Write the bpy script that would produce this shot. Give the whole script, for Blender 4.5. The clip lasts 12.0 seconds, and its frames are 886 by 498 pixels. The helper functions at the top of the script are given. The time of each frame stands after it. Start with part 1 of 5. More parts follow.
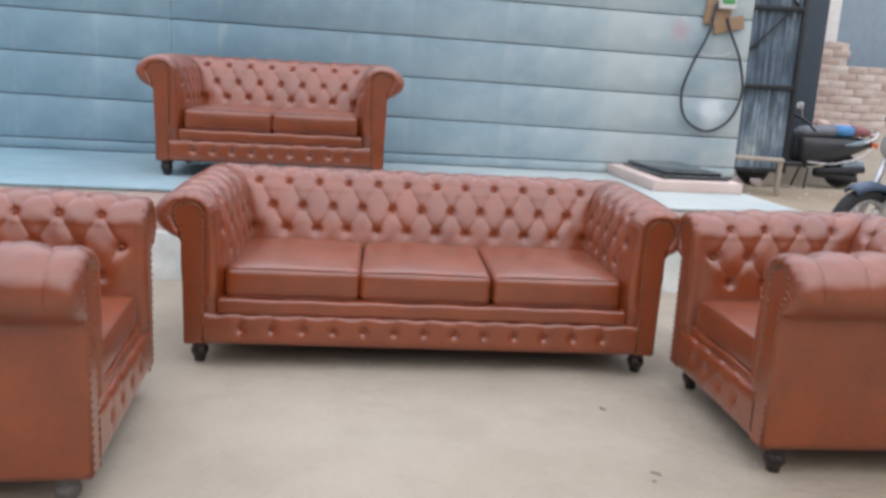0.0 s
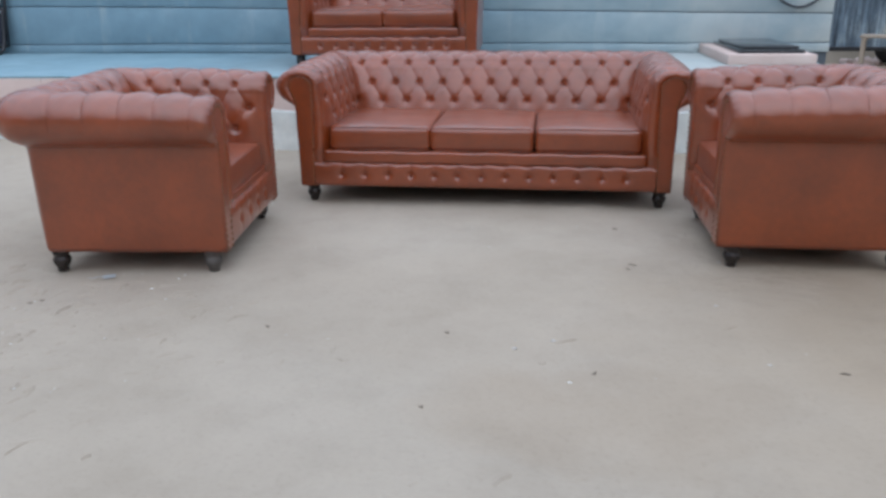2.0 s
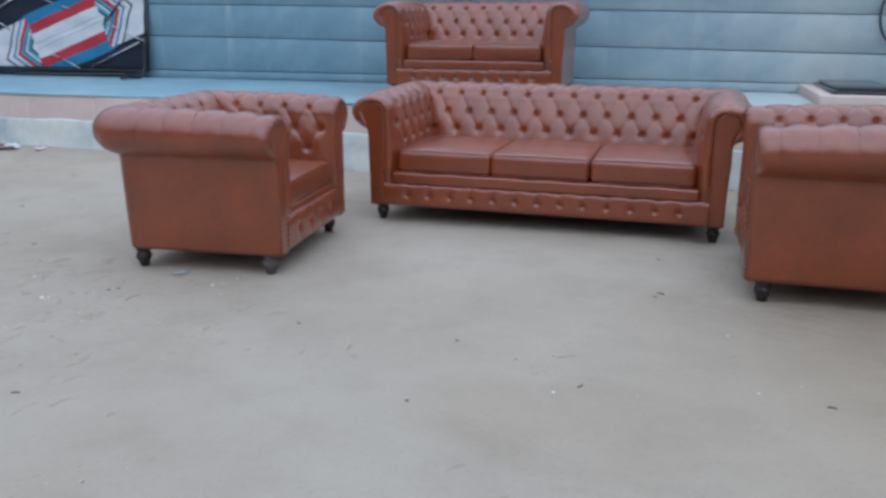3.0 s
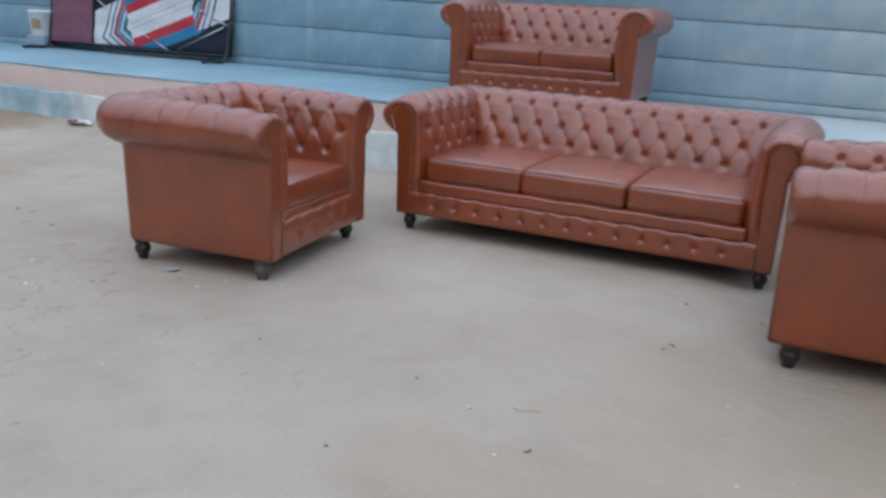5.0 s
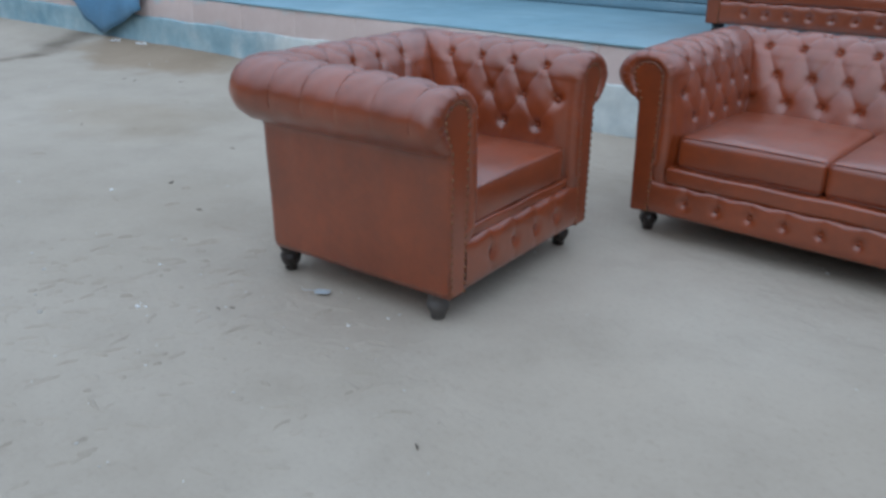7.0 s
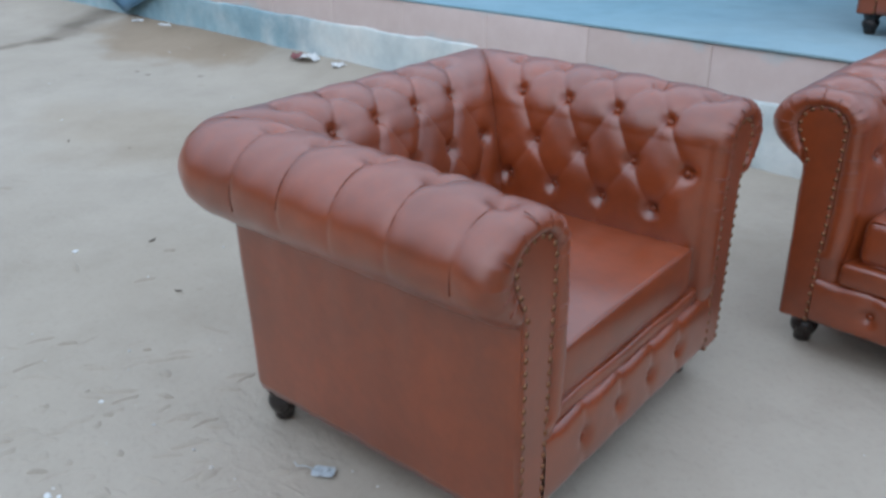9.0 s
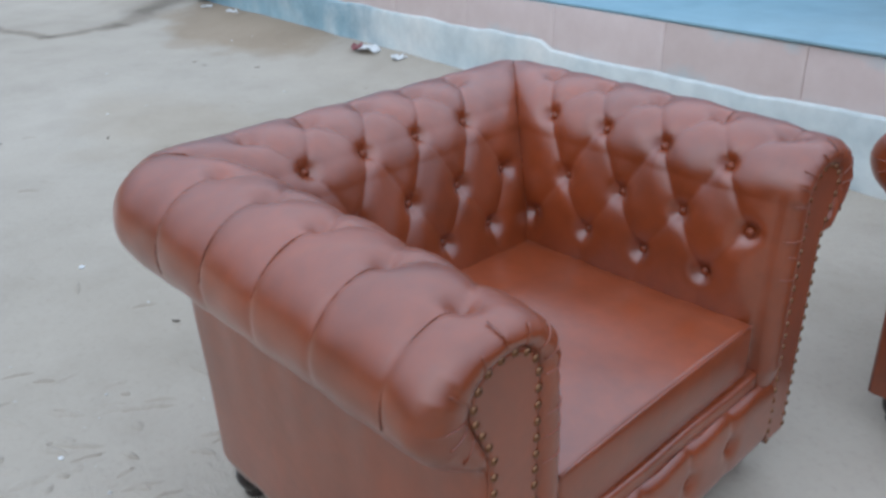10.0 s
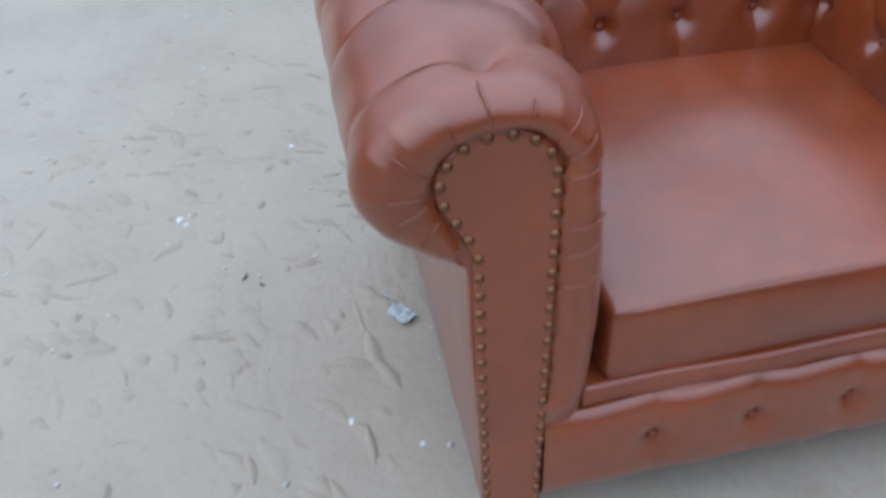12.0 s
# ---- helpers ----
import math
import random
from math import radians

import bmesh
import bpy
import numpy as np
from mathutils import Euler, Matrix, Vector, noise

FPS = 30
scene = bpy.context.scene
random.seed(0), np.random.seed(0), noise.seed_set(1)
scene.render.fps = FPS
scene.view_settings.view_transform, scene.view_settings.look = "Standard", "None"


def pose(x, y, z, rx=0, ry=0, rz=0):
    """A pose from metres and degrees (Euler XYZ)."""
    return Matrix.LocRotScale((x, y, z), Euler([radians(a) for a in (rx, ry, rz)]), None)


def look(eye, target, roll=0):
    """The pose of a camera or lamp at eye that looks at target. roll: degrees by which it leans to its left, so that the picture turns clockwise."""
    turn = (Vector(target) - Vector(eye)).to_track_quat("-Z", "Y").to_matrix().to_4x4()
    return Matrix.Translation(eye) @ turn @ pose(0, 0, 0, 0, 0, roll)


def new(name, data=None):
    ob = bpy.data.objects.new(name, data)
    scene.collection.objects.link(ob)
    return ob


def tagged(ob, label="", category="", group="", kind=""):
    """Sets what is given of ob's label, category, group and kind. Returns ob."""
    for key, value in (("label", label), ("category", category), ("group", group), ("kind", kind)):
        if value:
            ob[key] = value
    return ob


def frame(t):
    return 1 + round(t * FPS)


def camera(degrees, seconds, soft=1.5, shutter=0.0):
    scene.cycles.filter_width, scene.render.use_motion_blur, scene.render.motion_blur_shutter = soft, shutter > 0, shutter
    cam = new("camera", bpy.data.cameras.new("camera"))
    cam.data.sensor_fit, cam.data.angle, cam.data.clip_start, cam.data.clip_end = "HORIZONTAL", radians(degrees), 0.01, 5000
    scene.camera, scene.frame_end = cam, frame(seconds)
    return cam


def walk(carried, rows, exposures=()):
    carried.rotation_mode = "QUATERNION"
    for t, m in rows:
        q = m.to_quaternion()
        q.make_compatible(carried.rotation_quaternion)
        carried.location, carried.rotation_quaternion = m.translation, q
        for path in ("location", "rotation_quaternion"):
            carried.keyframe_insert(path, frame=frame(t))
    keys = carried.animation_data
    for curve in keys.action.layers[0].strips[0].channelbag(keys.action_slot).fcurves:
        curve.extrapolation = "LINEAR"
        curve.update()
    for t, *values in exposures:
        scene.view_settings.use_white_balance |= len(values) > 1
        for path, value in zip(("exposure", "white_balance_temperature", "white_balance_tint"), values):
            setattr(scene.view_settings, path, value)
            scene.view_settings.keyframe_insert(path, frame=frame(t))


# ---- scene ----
cam = camera(56.7, 12.0, soft=3.0, shutter=0.4)
PATH = [
    (0, (0.249, 0.368, 1.173), (0.464, 2.313, 0.762), 3.1),
    (0.5, (0.306, 0.071, 1.155), (0.494, 2.003, 0.672), 2.3),
    (1, (0.393, -0.208, 1.133), (0.22, 1.723, 0.642), 2.8),
    (1.5, (0.55, -0.399, 1.14), (0.321, 1.539, 0.702), -0.8),
    (2, (0.753, -0.579, 1.125), (0.562, 1.31, 0.496), -0.6),
    (2.5, (0.963, -0.698, 1.128), (0.597, 1.194, 0.592), -1.0),
    (3, (1.183, -0.726, 1.118), (0.675, 1.129, 0.569), 0.1),
    (3.2, (1.253, -0.743, 1.1), (0.693, 1.102, 0.569), 0.1),
    (4.8, (1.558, -0.389, 1.16), (0.838, 1.396, 0.617), 3.3),
    (5, (1.534, -0.281, 1.149), (0.77, 1.48, 0.586), 3.0),
    (5.5, (1.365, 0.003, 1.121), (0.588, 1.719, 0.45), 1.4),
    (6, (1.244, 0.251, 1.123), (0.353, 1.901, 0.428), -0.3),
    (6.5, (1.128, 0.541, 1.118), (0.118, 2.087, 0.35), 0.6),
    (7, (0.933, 0.724, 1.128), (-0.233, 2.167, 0.381), 0.7),
    (7.5, (0.762, 0.927, 1.113), (-0.42, 2.342, 0.338), -0.5),
    (7.7, (0.691, 1.039, 1.109), (-0.551, 2.431, 0.389), -0.1),
    (9.3, (0.204, 1.63, 1.188), (-1.049, 2.928, 0.324), -0.2),
    (9.5, (0.176, 1.714, 1.185), (-1.128, 2.972, 0.339), -0.9),
    (10, (0.134, 1.907, 1.179), (-1.25, 3.047, 0.293), -1.4),
    (10.5, (0.046, 2.032, 1.153), (-1.29, 3.168, 0.191), -1.2),
    (11, (-0.016, 2.11, 1.102), (-1.298, 3.15, -0.027), 1.4),
    (11.1, (-0.022, 2.127, 1.092), (-1.314, 3.116, -0.071), 1.6),
    (11.2, (-0.02, 2.149, 1.08), (-1.342, 3.045, -0.123), 0.5),
    (11.5, (0.01, 2.228, 1.053), (-1.428, 2.779, -0.222), -0.4),
    (11.7, (0.05, 2.277, 1.05), (-1.426, 2.619, -0.255), 0.4),
    (12, (0.173, 2.333, 1.052), (-1.339, 2.482, -0.249), -3.5),
]
LOOK = [(0, 1.0, 7880, 18), (0.6, 0.86, 7180, 17), (1.5, 0.77, 7200, 16), (2.0, 0.68, 7000, 15), (2.5, 0.58, 6400, 12), (3.0, 0.53, 6550, 13), (5.0, 0.55, 6890, 15), (6.5, 0.4, 6390, 9), (7.5, 0.4, 6390, 9), (9.5, 0.68, 6490, 10), (10.5, 0.76, 6440, 11), (11.0, 0.88, 6490, 12), (12.0, 0.82, 6440, 11)]
walk(cam, [(t, look(eye, target, roll)) for t, eye, target, roll in PATH], LOOK)

# ---- light ----
world = bpy.data.worlds.new("sky")
scene.world = world
world.use_nodes = True
wn = world.node_tree.nodes
sky = wn.new("ShaderNodeTexSky")
sky.sky_type = "NISHITA"
sky.sun_disc = False
sky.sun_elevation = radians(38)
sky.sun_rotation = radians(160)
sky.dust_density = 0.4
sky.air_density = 1.0
# a high even cloud deck over most of the sky
cloud = wn.new("ShaderNodeTexNoise")
cloud.inputs["Scale"].default_value = 2.2
cloud.inputs["Detail"].default_value = 4.0
deck = wn.new("ShaderNodeValToRGB")
deck.color_ramp.elements[0].position, deck.color_ramp.elements[0].color = 0.3, (2.65, 3.4, 4.5, 1)
deck.color_ramp.elements[1].position, deck.color_ramp.elements[1].color = 0.7, (3.7, 4.55, 5.75, 1)
# an overcast sky is brighter overhead than at the horizon
sky_co = wn.new("ShaderNodeTexCoord")
sky_z = wn.new("ShaderNodeSeparateXYZ")
rise = wn.new("ShaderNodeMapRange")
rise.interpolation_type = "SMOOTHSTEP"
for sock, val in (("From Min", 0.1), ("From Max", 0.9), ("To Min", 0.36), ("To Max", 2.05)):
    rise.inputs[sock].default_value = val
overhead = wn.new("ShaderNodeVectorMath")
overhead.operation = "SCALE"
world.node_tree.links.new(sky_co.outputs["Generated"], sky_z.inputs["Vector"])
world.node_tree.links.new(sky_z.outputs["Z"], rise.inputs["Value"])
world.node_tree.links.new(deck.outputs["Color"], overhead.inputs[0])
world.node_tree.links.new(rise.outputs["Result"], overhead.inputs["Scale"])
veil = wn.new("ShaderNodeMix")
veil.data_type = "RGBA"
veil.inputs[0].default_value = 0.86
world.node_tree.links.new(cloud.outputs["Fac"], deck.inputs["Fac"])
world.node_tree.links.new(sky.outputs["Color"], veil.inputs[6])
world.node_tree.links.new(overhead.outputs["Vector"], veil.inputs[7])
world.node_tree.links.new(veil.outputs[2], wn["Background"].inputs["Color"])
wn["Background"].inputs["Strength"].default_value = 0.14

sun_data = bpy.data.lights.new("sun", "SUN")
sun_data.energy = 0.3
sun_data.angle = radians(75)
sun_data.color = (1.0, 0.96, 0.92)
sun_lamp = new("sun", sun_data)
sun_lamp.matrix_world = look((3.4, -8.4, 7.8), (0, 1, 0))

# ---- materials ----


class Mat:
    """A node material with a short way of adding nodes and links."""

    def __init__(self, name, rough=0.6, metal=0.0, spec=0.5):
        self.m = bpy.data.materials.new(name)
        self.m.use_nodes = True
        self.t = self.m.node_tree
        self.b = self.t.nodes["Principled BSDF"]
        self.b.inputs["Roughness"].default_value = rough
        self.b.inputs["Metallic"].default_value = metal
        self.b.inputs["Specular IOR Level"].default_value = spec
        self.co = self.t.nodes.new("ShaderNodeTexCoord")

    def link(self, a, b):
        self.t.links.new(a, b)

    def node(self, kind, **inputs):
        n = self.t.nodes.new("ShaderNode" + kind)
        for k, v in inputs.items():
            n.inputs[k.replace("_", " ")].default_value = v
        return n

    def noise(self, scale, detail=5.0, rough=0.55, stretch=(1, 1, 1), space="Object"):
        n = self.node("TexNoise", Scale=scale, Detail=detail, Roughness=rough)
        if stretch != (1, 1, 1):
            mp = self.node("Mapping")
            mp.inputs["Scale"].default_value = stretch
            self.link(self.co.outputs[space], mp.inputs["Vector"])
            self.link(mp.outputs["Vector"], n.inputs["Vector"])
        else:
            self.link(self.co.outputs[space], n.inputs["Vector"])
        return n.outputs["Fac"]

    def ramp(self, fac, stops, interp="LINEAR"):
        r = self.node("ValToRGB")
        r.color_ramp.interpolation = interp
        e = r.color_ramp.elements
        while len(e) < len(stops):
            e.new(0.5)
        for el, (p, c) in zip(e, stops):
            el.position = p
            el.color = (*c, 1) if len(c) == 3 else c
        self.link(fac, r.inputs["Fac"])
        return r.outputs["Color"]

    def mix(self, fac, a, b, blend="MIX"):
        n = self.t.nodes.new("ShaderNodeMix")
        n.data_type = "RGBA"
        n.blend_type = blend
        for sock, val in (("Factor", fac), ("A", a), ("B", b)):
            i = [s for s in n.inputs if s.name == sock and (s.type == "RGBA" or sock == "Factor" and s.type == "VALUE")][0]
            if isinstance(val, (int, float)):
                i.default_value = val
            elif isinstance(val, tuple):
                i.default_value = (*val, 1)
            else:
                self.link(val, i)
        return [o for o in n.outputs if o.type == "RGBA"][0]

    def colour(self, sock):
        self.link(sock, self.b.inputs["Base Color"])

    def rough(self, sock, lo, hi):
        mr = self.node("MapRange")
        mr.inputs["To Min"].default_value = lo
        mr.inputs["To Max"].default_value = hi
        self.link(sock, mr.inputs["Value"])
        self.link(mr.outputs["Result"], self.b.inputs["Roughness"])

    def bump(self, *layers):
        prev = None
        for sock, strength, dist in layers:
            n = self.node("Bump", Strength=strength, Distance=dist)
            self.link(sock, n.inputs["Height"])
            if prev is not None:
                self.link(prev, n.inputs["Normal"])
            prev = n.outputs["Normal"]
        self.link(prev, self.b.inputs["Normal"])


def leather_material(name, light, dark, lo=0.34, hi=0.48, coat=1.76):
    k = Mat(name, 0.35, spec=0.12)
    k.b.inputs["Coat Weight"].default_value = 1.0
    k.b.inputs["Coat IOR"].default_value = coat
    k.b.inputs["Coat Roughness"].default_value = 0.31
    k.b.inputs["Sheen Weight"].default_value = 0.04
    k.b.inputs["Sheen Roughness"].default_value = 0.4
    blotch = k.noise(5.0, 4)
    fine = k.noise(38.0, 6, 0.6)
    c = k.ramp(blotch, [(0.3, dark), (0.62, light)])
    c2 = k.ramp(fine, [(0.35, (0.86, 0.86, 0.86)), (0.7, (1.06, 1.05, 1.04))])
    k.colour(k.mix(1.0, c, c2, "MULTIPLY"))
    k.rough(blotch, lo, hi)
    v = k.node("TexVoronoi", Scale=420.0)
    v.feature = "DISTANCE_TO_EDGE"
    k.link(k.co.outputs["Object"], v.inputs["Vector"])
    k.bump((v.outputs["Distance"], 0.10, 0.001), (k.noise(7.0, 3), 0.14, 0.022), (k.noise(24.0, 4, 0.6, (1, 1, 2.2)), 0.11, 0.006), (k.noise(70.0, 4), 0.07, 0.002))
    return k.m


LEATHER = leather_material("tan_leather", (0.272, 0.0475, 0.0084), (0.196, 0.0345, 0.0061))
LEATHER_DARK = leather_material("button_leather", (0.25, 0.05, 0.015), (0.19, 0.038, 0.012), 0.4, 0.5, 1.35)


def plain(name, colour, rough=0.6, metal=0.0, vary=0.2, scale=12.0, bump=0.1, dist=0.004, stretch=(1, 1, 1)):
    k = Mat(name, rough, metal)
    n = k.noise(scale, 6, 0.6, stretch)
    n2 = k.noise(scale * 7, 4)
    lo = tuple(c * (1 - vary) for c in colour)
    hi = tuple(min(1, c * (1 + vary)) for c in colour)
    c = k.ramp(n, [(0.3, lo), (0.7, hi)])
    k.colour(k.mix(0.35, c, k.ramp(n2, [(0.3, lo), (0.7, hi)])))
    k.rough(n, max(0.04, rough - 0.08), min(1, rough + 0.08))
    k.bump((n2, bump, dist))
    return k.m


FOOT_WOOD = plain("dark_polished_wood", (0.022, 0.016, 0.014), 0.28, vary=0.4, scale=30)
FOOT_DUST = plain("dusty_dark_wood", (0.085, 0.075, 0.068), 0.6, vary=0.4, scale=30)
BRASS = plain("aged_brass", (0.24, 0.115, 0.06), 0.3, 0.9, vary=0.3, scale=60)
LINING = plain("black_lining", (0.02, 0.018, 0.017), 0.9)
# dark colour that paints the shade line inside leather folds
CREASE_SHADE = plain("crease_shade", (0.17, 0.042, 0.018), 0.7)


def sand_material():
    k = Mat("packed_sand", 0.95, spec=0.2)
    big = k.noise(0.55, 5, 0.6)
    mid = k.noise(3.2, 7, 0.62)
    fine = k.noise(60.0, 6, 0.7)
    grit = k.noise(260.0, 3, 0.7)
    c = k.ramp(big, [(0.32, (0.352, 0.297, 0.233)), (0.5, (0.403, 0.345, 0.277)), (0.68, (0.440, 0.380, 0.309))])
    c = k.mix(1.0, c, k.ramp(mid, [(0.3, (0.92, 0.915, 0.91)), (0.5, (1.0, 1.0, 1.0)), (0.75, (1.05, 1.05, 1.05))]), "MULTIPLY")
    c = k.mix(1.0, c, k.ramp(fine, [(0.28, (0.90, 0.895, 0.89)), (0.45, (1.0, 1.0, 1.0)), (0.8, (1.04, 1.04, 1.04))]), "MULTIPLY")
    # damp brown patch where water ran out beside the platform
    sep = k.node("SeparateXYZ")
    warp = k.node("VectorMath")
    warp.operation = "ADD"
    wn_ = k.node("TexNoise", Scale=1.6, Detail=5.0)
    k.link(k.co.outputs["Object"], wn_.inputs["Vector"])
    k.link(k.co.outputs["Object"], warp.inputs[0])
    k.link(wn_.outputs["Color"], warp.inputs[1])
    k.link(warp.outputs["Vector"], sep.inputs["Vector"])

    def blob(cx, cy, rx, ry):
        vals = []
        for axis, cc, rr in (("X", cx, rx), ("Y", cy, ry)):
            s = k.node("Math")
            s.operation = "SUBTRACT"
            k.link(sep.outputs[axis], s.inputs[0])
            s.inputs[1].default_value = cc + 0.5
            d = k.node("Math")
            d.operation = "DIVIDE"
            k.link(s.outputs[0], d.inputs[0])
            d.inputs[1].default_value = rr
            p = k.node("Math")
            p.operation = "POWER"
            k.link(d.outputs[0], p.inputs[0])
            p.inputs[1].default_value = 2.0
            vals.append(p.outputs[0])
        a = k.node("Math")
        a.operation = "ADD"
        k.link(vals[0], a.inputs[0])
        k.link(vals[1], a.inputs[1])
        return a.outputs[0]

    damp = k.ramp(blob(-5.35, 4.6, 1.2, 0.5), [(0.45, (1, 1, 1)), (1.0, (0, 0, 0))])
    c = k.mix(damp, c, k.mix(1.0, c, (0.78, 0.70, 0.62), "MULTIPLY"))
    # a trickle of dirty water that ran from under the tarpaulin, and wet soil along the plinth
    half = k.node("MapRange")
    for sock, val in (("From Min", 0.0), ("From Max", 1.0), ("To Min", -0.11), ("To Max", 0.11)):
        half.inputs[sock].default_value = val
    k.link(k.noise(4.5, 6, 0.65), half.inputs["Value"])

    def streak(ax, ay, bx, by, width):
        off = k.node("VectorMath")
        off.operation = "SUBTRACT"
        k.link(k.co.outputs["Object"], off.inputs[0])
        off.inputs[1].default_value = (ax, ay, 0)
        ab = Vector((bx - ax, by - ay, 0))
        dot = k.node("VectorMath")
        dot.operation = "DOT_PRODUCT"
        k.link(off.outputs[0], dot.inputs[0])
        dot.inputs[1].default_value = ab / ab.length_squared
        clamp = k.node("Clamp")
        k.link(dot.outputs["Value"], clamp.inputs["Value"])
        along = k.node("VectorMath")
        along.operation = "SCALE"
        along.inputs[0].default_value = ab
        k.link(clamp.outputs[0], along.inputs["Scale"])
        gap = k.node("VectorMath")
        gap.operation = "DISTANCE"
        k.link(off.outputs[0], gap.inputs[0])
        k.link(along.outputs[0], gap.inputs[1])
        ragged = k.node("Math")
        k.link(gap.outputs["Value"], ragged.inputs[0])
        k.link(half.outputs["Result"], ragged.inputs[1])
        return k.ramp(ragged.outputs[0], [(width * 0.4, (1, 1, 1)), (width * 1.25, (0, 0, 0))])

    for ax, ay, bx, by, width, tint in ((-7.4, 3.2, -6.2, 3.55, 0.06, (0.66, 0.64, 0.62)), (-6.2, 3.55, -6.28, 4.08, 0.08, (0.66, 0.64, 0.62)), (-6.28, 4.08, -6.67, 4.5, 0.13, (0.72, 0.70, 0.68)), (-6.67, 4.5, -6.8, 4.85, 0.24, (0.66, 0.65, 0.64)), (-6.9, 4.83, -4.3, 4.83, 0.07, (0.46, 0.44, 0.42)), (-4.3, 4.83, -1.0, 4.83, 0.03, (0.6, 0.57, 0.54))):
        c = k.mix(streak(ax, ay, bx, by, width), c, k.mix(1.0, c, tint, "MULTIPLY"))
    # brown trodden dirt; (2.3, 1.9) and (0.7, 2.3) also paint shade near the seats
    for cx, cy, rx, ry, tint in ((2.3, 1.9, 1.3, 1.5, (0.84, 0.79, 0.73)), (0.9, 1.5, 0.55, 0.35, (0.93, 0.90, 0.87)), (0.7, 2.3, 1.1, 0.75, (0.95, 0.935, 0.92)), (-3.6, 3.3, 0.9, 0.5, (0.90, 0.87, 0.83)), (5.4, 9.0, 2.6, 2.4, (0.86, 0.79, 0.71))):
        dirt_shade = k.ramp(blob(cx, cy, rx, ry), [(0.2, (1, 1, 1)), (1.0, (0, 0, 0))])
        c = k.mix(dirt_shade, c, k.mix(1.0, c, tint, "MULTIPLY"))
    k.colour(c)
    # shallow foot scuffs and drag marks, in patches
    sc = k.node("TexNoise", Scale=8.0, Detail=6.0, Roughness=0.62, Distortion=0.25)
    stretch = k.node("Mapping")
    stretch.inputs["Scale"].default_value = (1.0, 1.7, 1.0)
    stretch.inputs["Rotation"].default_value = (0, 0, radians(35))
    k.link(k.co.outputs["Object"], stretch.inputs["Vector"])
    k.link(stretch.outputs["Vector"], sc.inputs["Vector"])
    where = k.ramp(k.noise(0.9, 4, 0.6), [(0.46, (0.06, 0.06, 0.06)), (0.62, (1, 1, 1))])
    scuff = k.mix(1.0, k.ramp(sc.outputs["Fac"], [(0.38, (0, 0, 0)), (0.62, (1, 1, 1))]), where, "MULTIPLY")
    k.bump((scuff, 0.38, 0.024), (mid, 0.30, 0.025), (fine, 0.25, 0.006), (grit, 0.2, 0.0015))
    return k.m


SAND = sand_material()


def paint_wall():
    k = Mat("grey_blue_painted_block", 0.75, spec=0.3)
    big = k.noise(0.9, 5, 0.6)
    mid = k.noise(5.0, 7, 0.65)
    drip = k.noise(2.2, 4, 0.6, (2.4, 1, 0.5))
    c = k.ramp(big, [(0.3, (0.165, 0.282, 0.346)), (0.55, (0.210, 0.342, 0.407)), (0.75, (0.282, 0.405, 0.462))])
    c = k.mix(1.0, c, k.ramp(mid, [(0.3, (0.88, 0.88, 0.88)), (0.7, (1.06, 1.06, 1.06))]), "MULTIPLY")
    chalk = k.ramp(drip, [(0.58, (0, 0, 0)), (0.76, (0.55, 0.55, 0.55))])
    c = k.mix(chalk, c, (0.416, 0.480, 0.478))
    # paler limewash patches; the rise towards the gate end paints in lane light
    sp = k.node("SeparateXYZ")
    geo = k.node("NewGeometry")
    k.link(geo.outputs["Position"], sp.inputs["Vector"])
    mr = k.node("MapRange")
    mr.inputs["From Min"].default_value = -0.6
    mr.inputs["From Max"].default_value = 3.2
    mr.inputs["To Max"].default_value = 0.95
    k.link(sp.outputs["X"], mr.inputs["Value"])
    patch = k.mix(1.0, k.ramp(k.noise(1.3, 5, 0.6), [(0.32, (0.15, 0.15, 0.15)), (0.62, (1, 1, 1))]), mr.outputs["Result"], "MULTIPLY")
    c = k.mix(patch, c, (0.540, 0.598, 0.578))
    # a reddish stain and a white smear near the hanging cable
    for at, size, tint in (((2.66, 6.6, 1.60), 0.13, (0.44, 0.33, 0.36)), ((2.98, 6.6, 1.02), 0.17, (0.72, 0.78, 0.80))):
        far = k.node("VectorMath")
        far.operation = "DISTANCE"
        k.link(geo.outputs["Position"], far.inputs[0])
        far.inputs[1].default_value = at
        rag = k.node("Math")
        rag.operation = "MULTIPLY_ADD"
        k.link(k.noise(9.0, 5, 0.6), rag.inputs[0])
        rag.inputs[1].default_value = size
        k.link(far.outputs["Value"], rag.inputs[2])
        c = k.mix(k.ramp(rag.outputs[0], [(size * 0.75, (0.7, 0.7, 0.7)), (size * 1.35, (0, 0, 0))]), c, tint)
    k.colour(c)
    k.bump((mid, 0.25, 0.01), (k.noise(90, 4), 0.2, 0.003))
    return k.m


WALL = paint_wall()
GROOVE = plain("dark_joint", (0.11, 0.14, 0.165), 0.9)


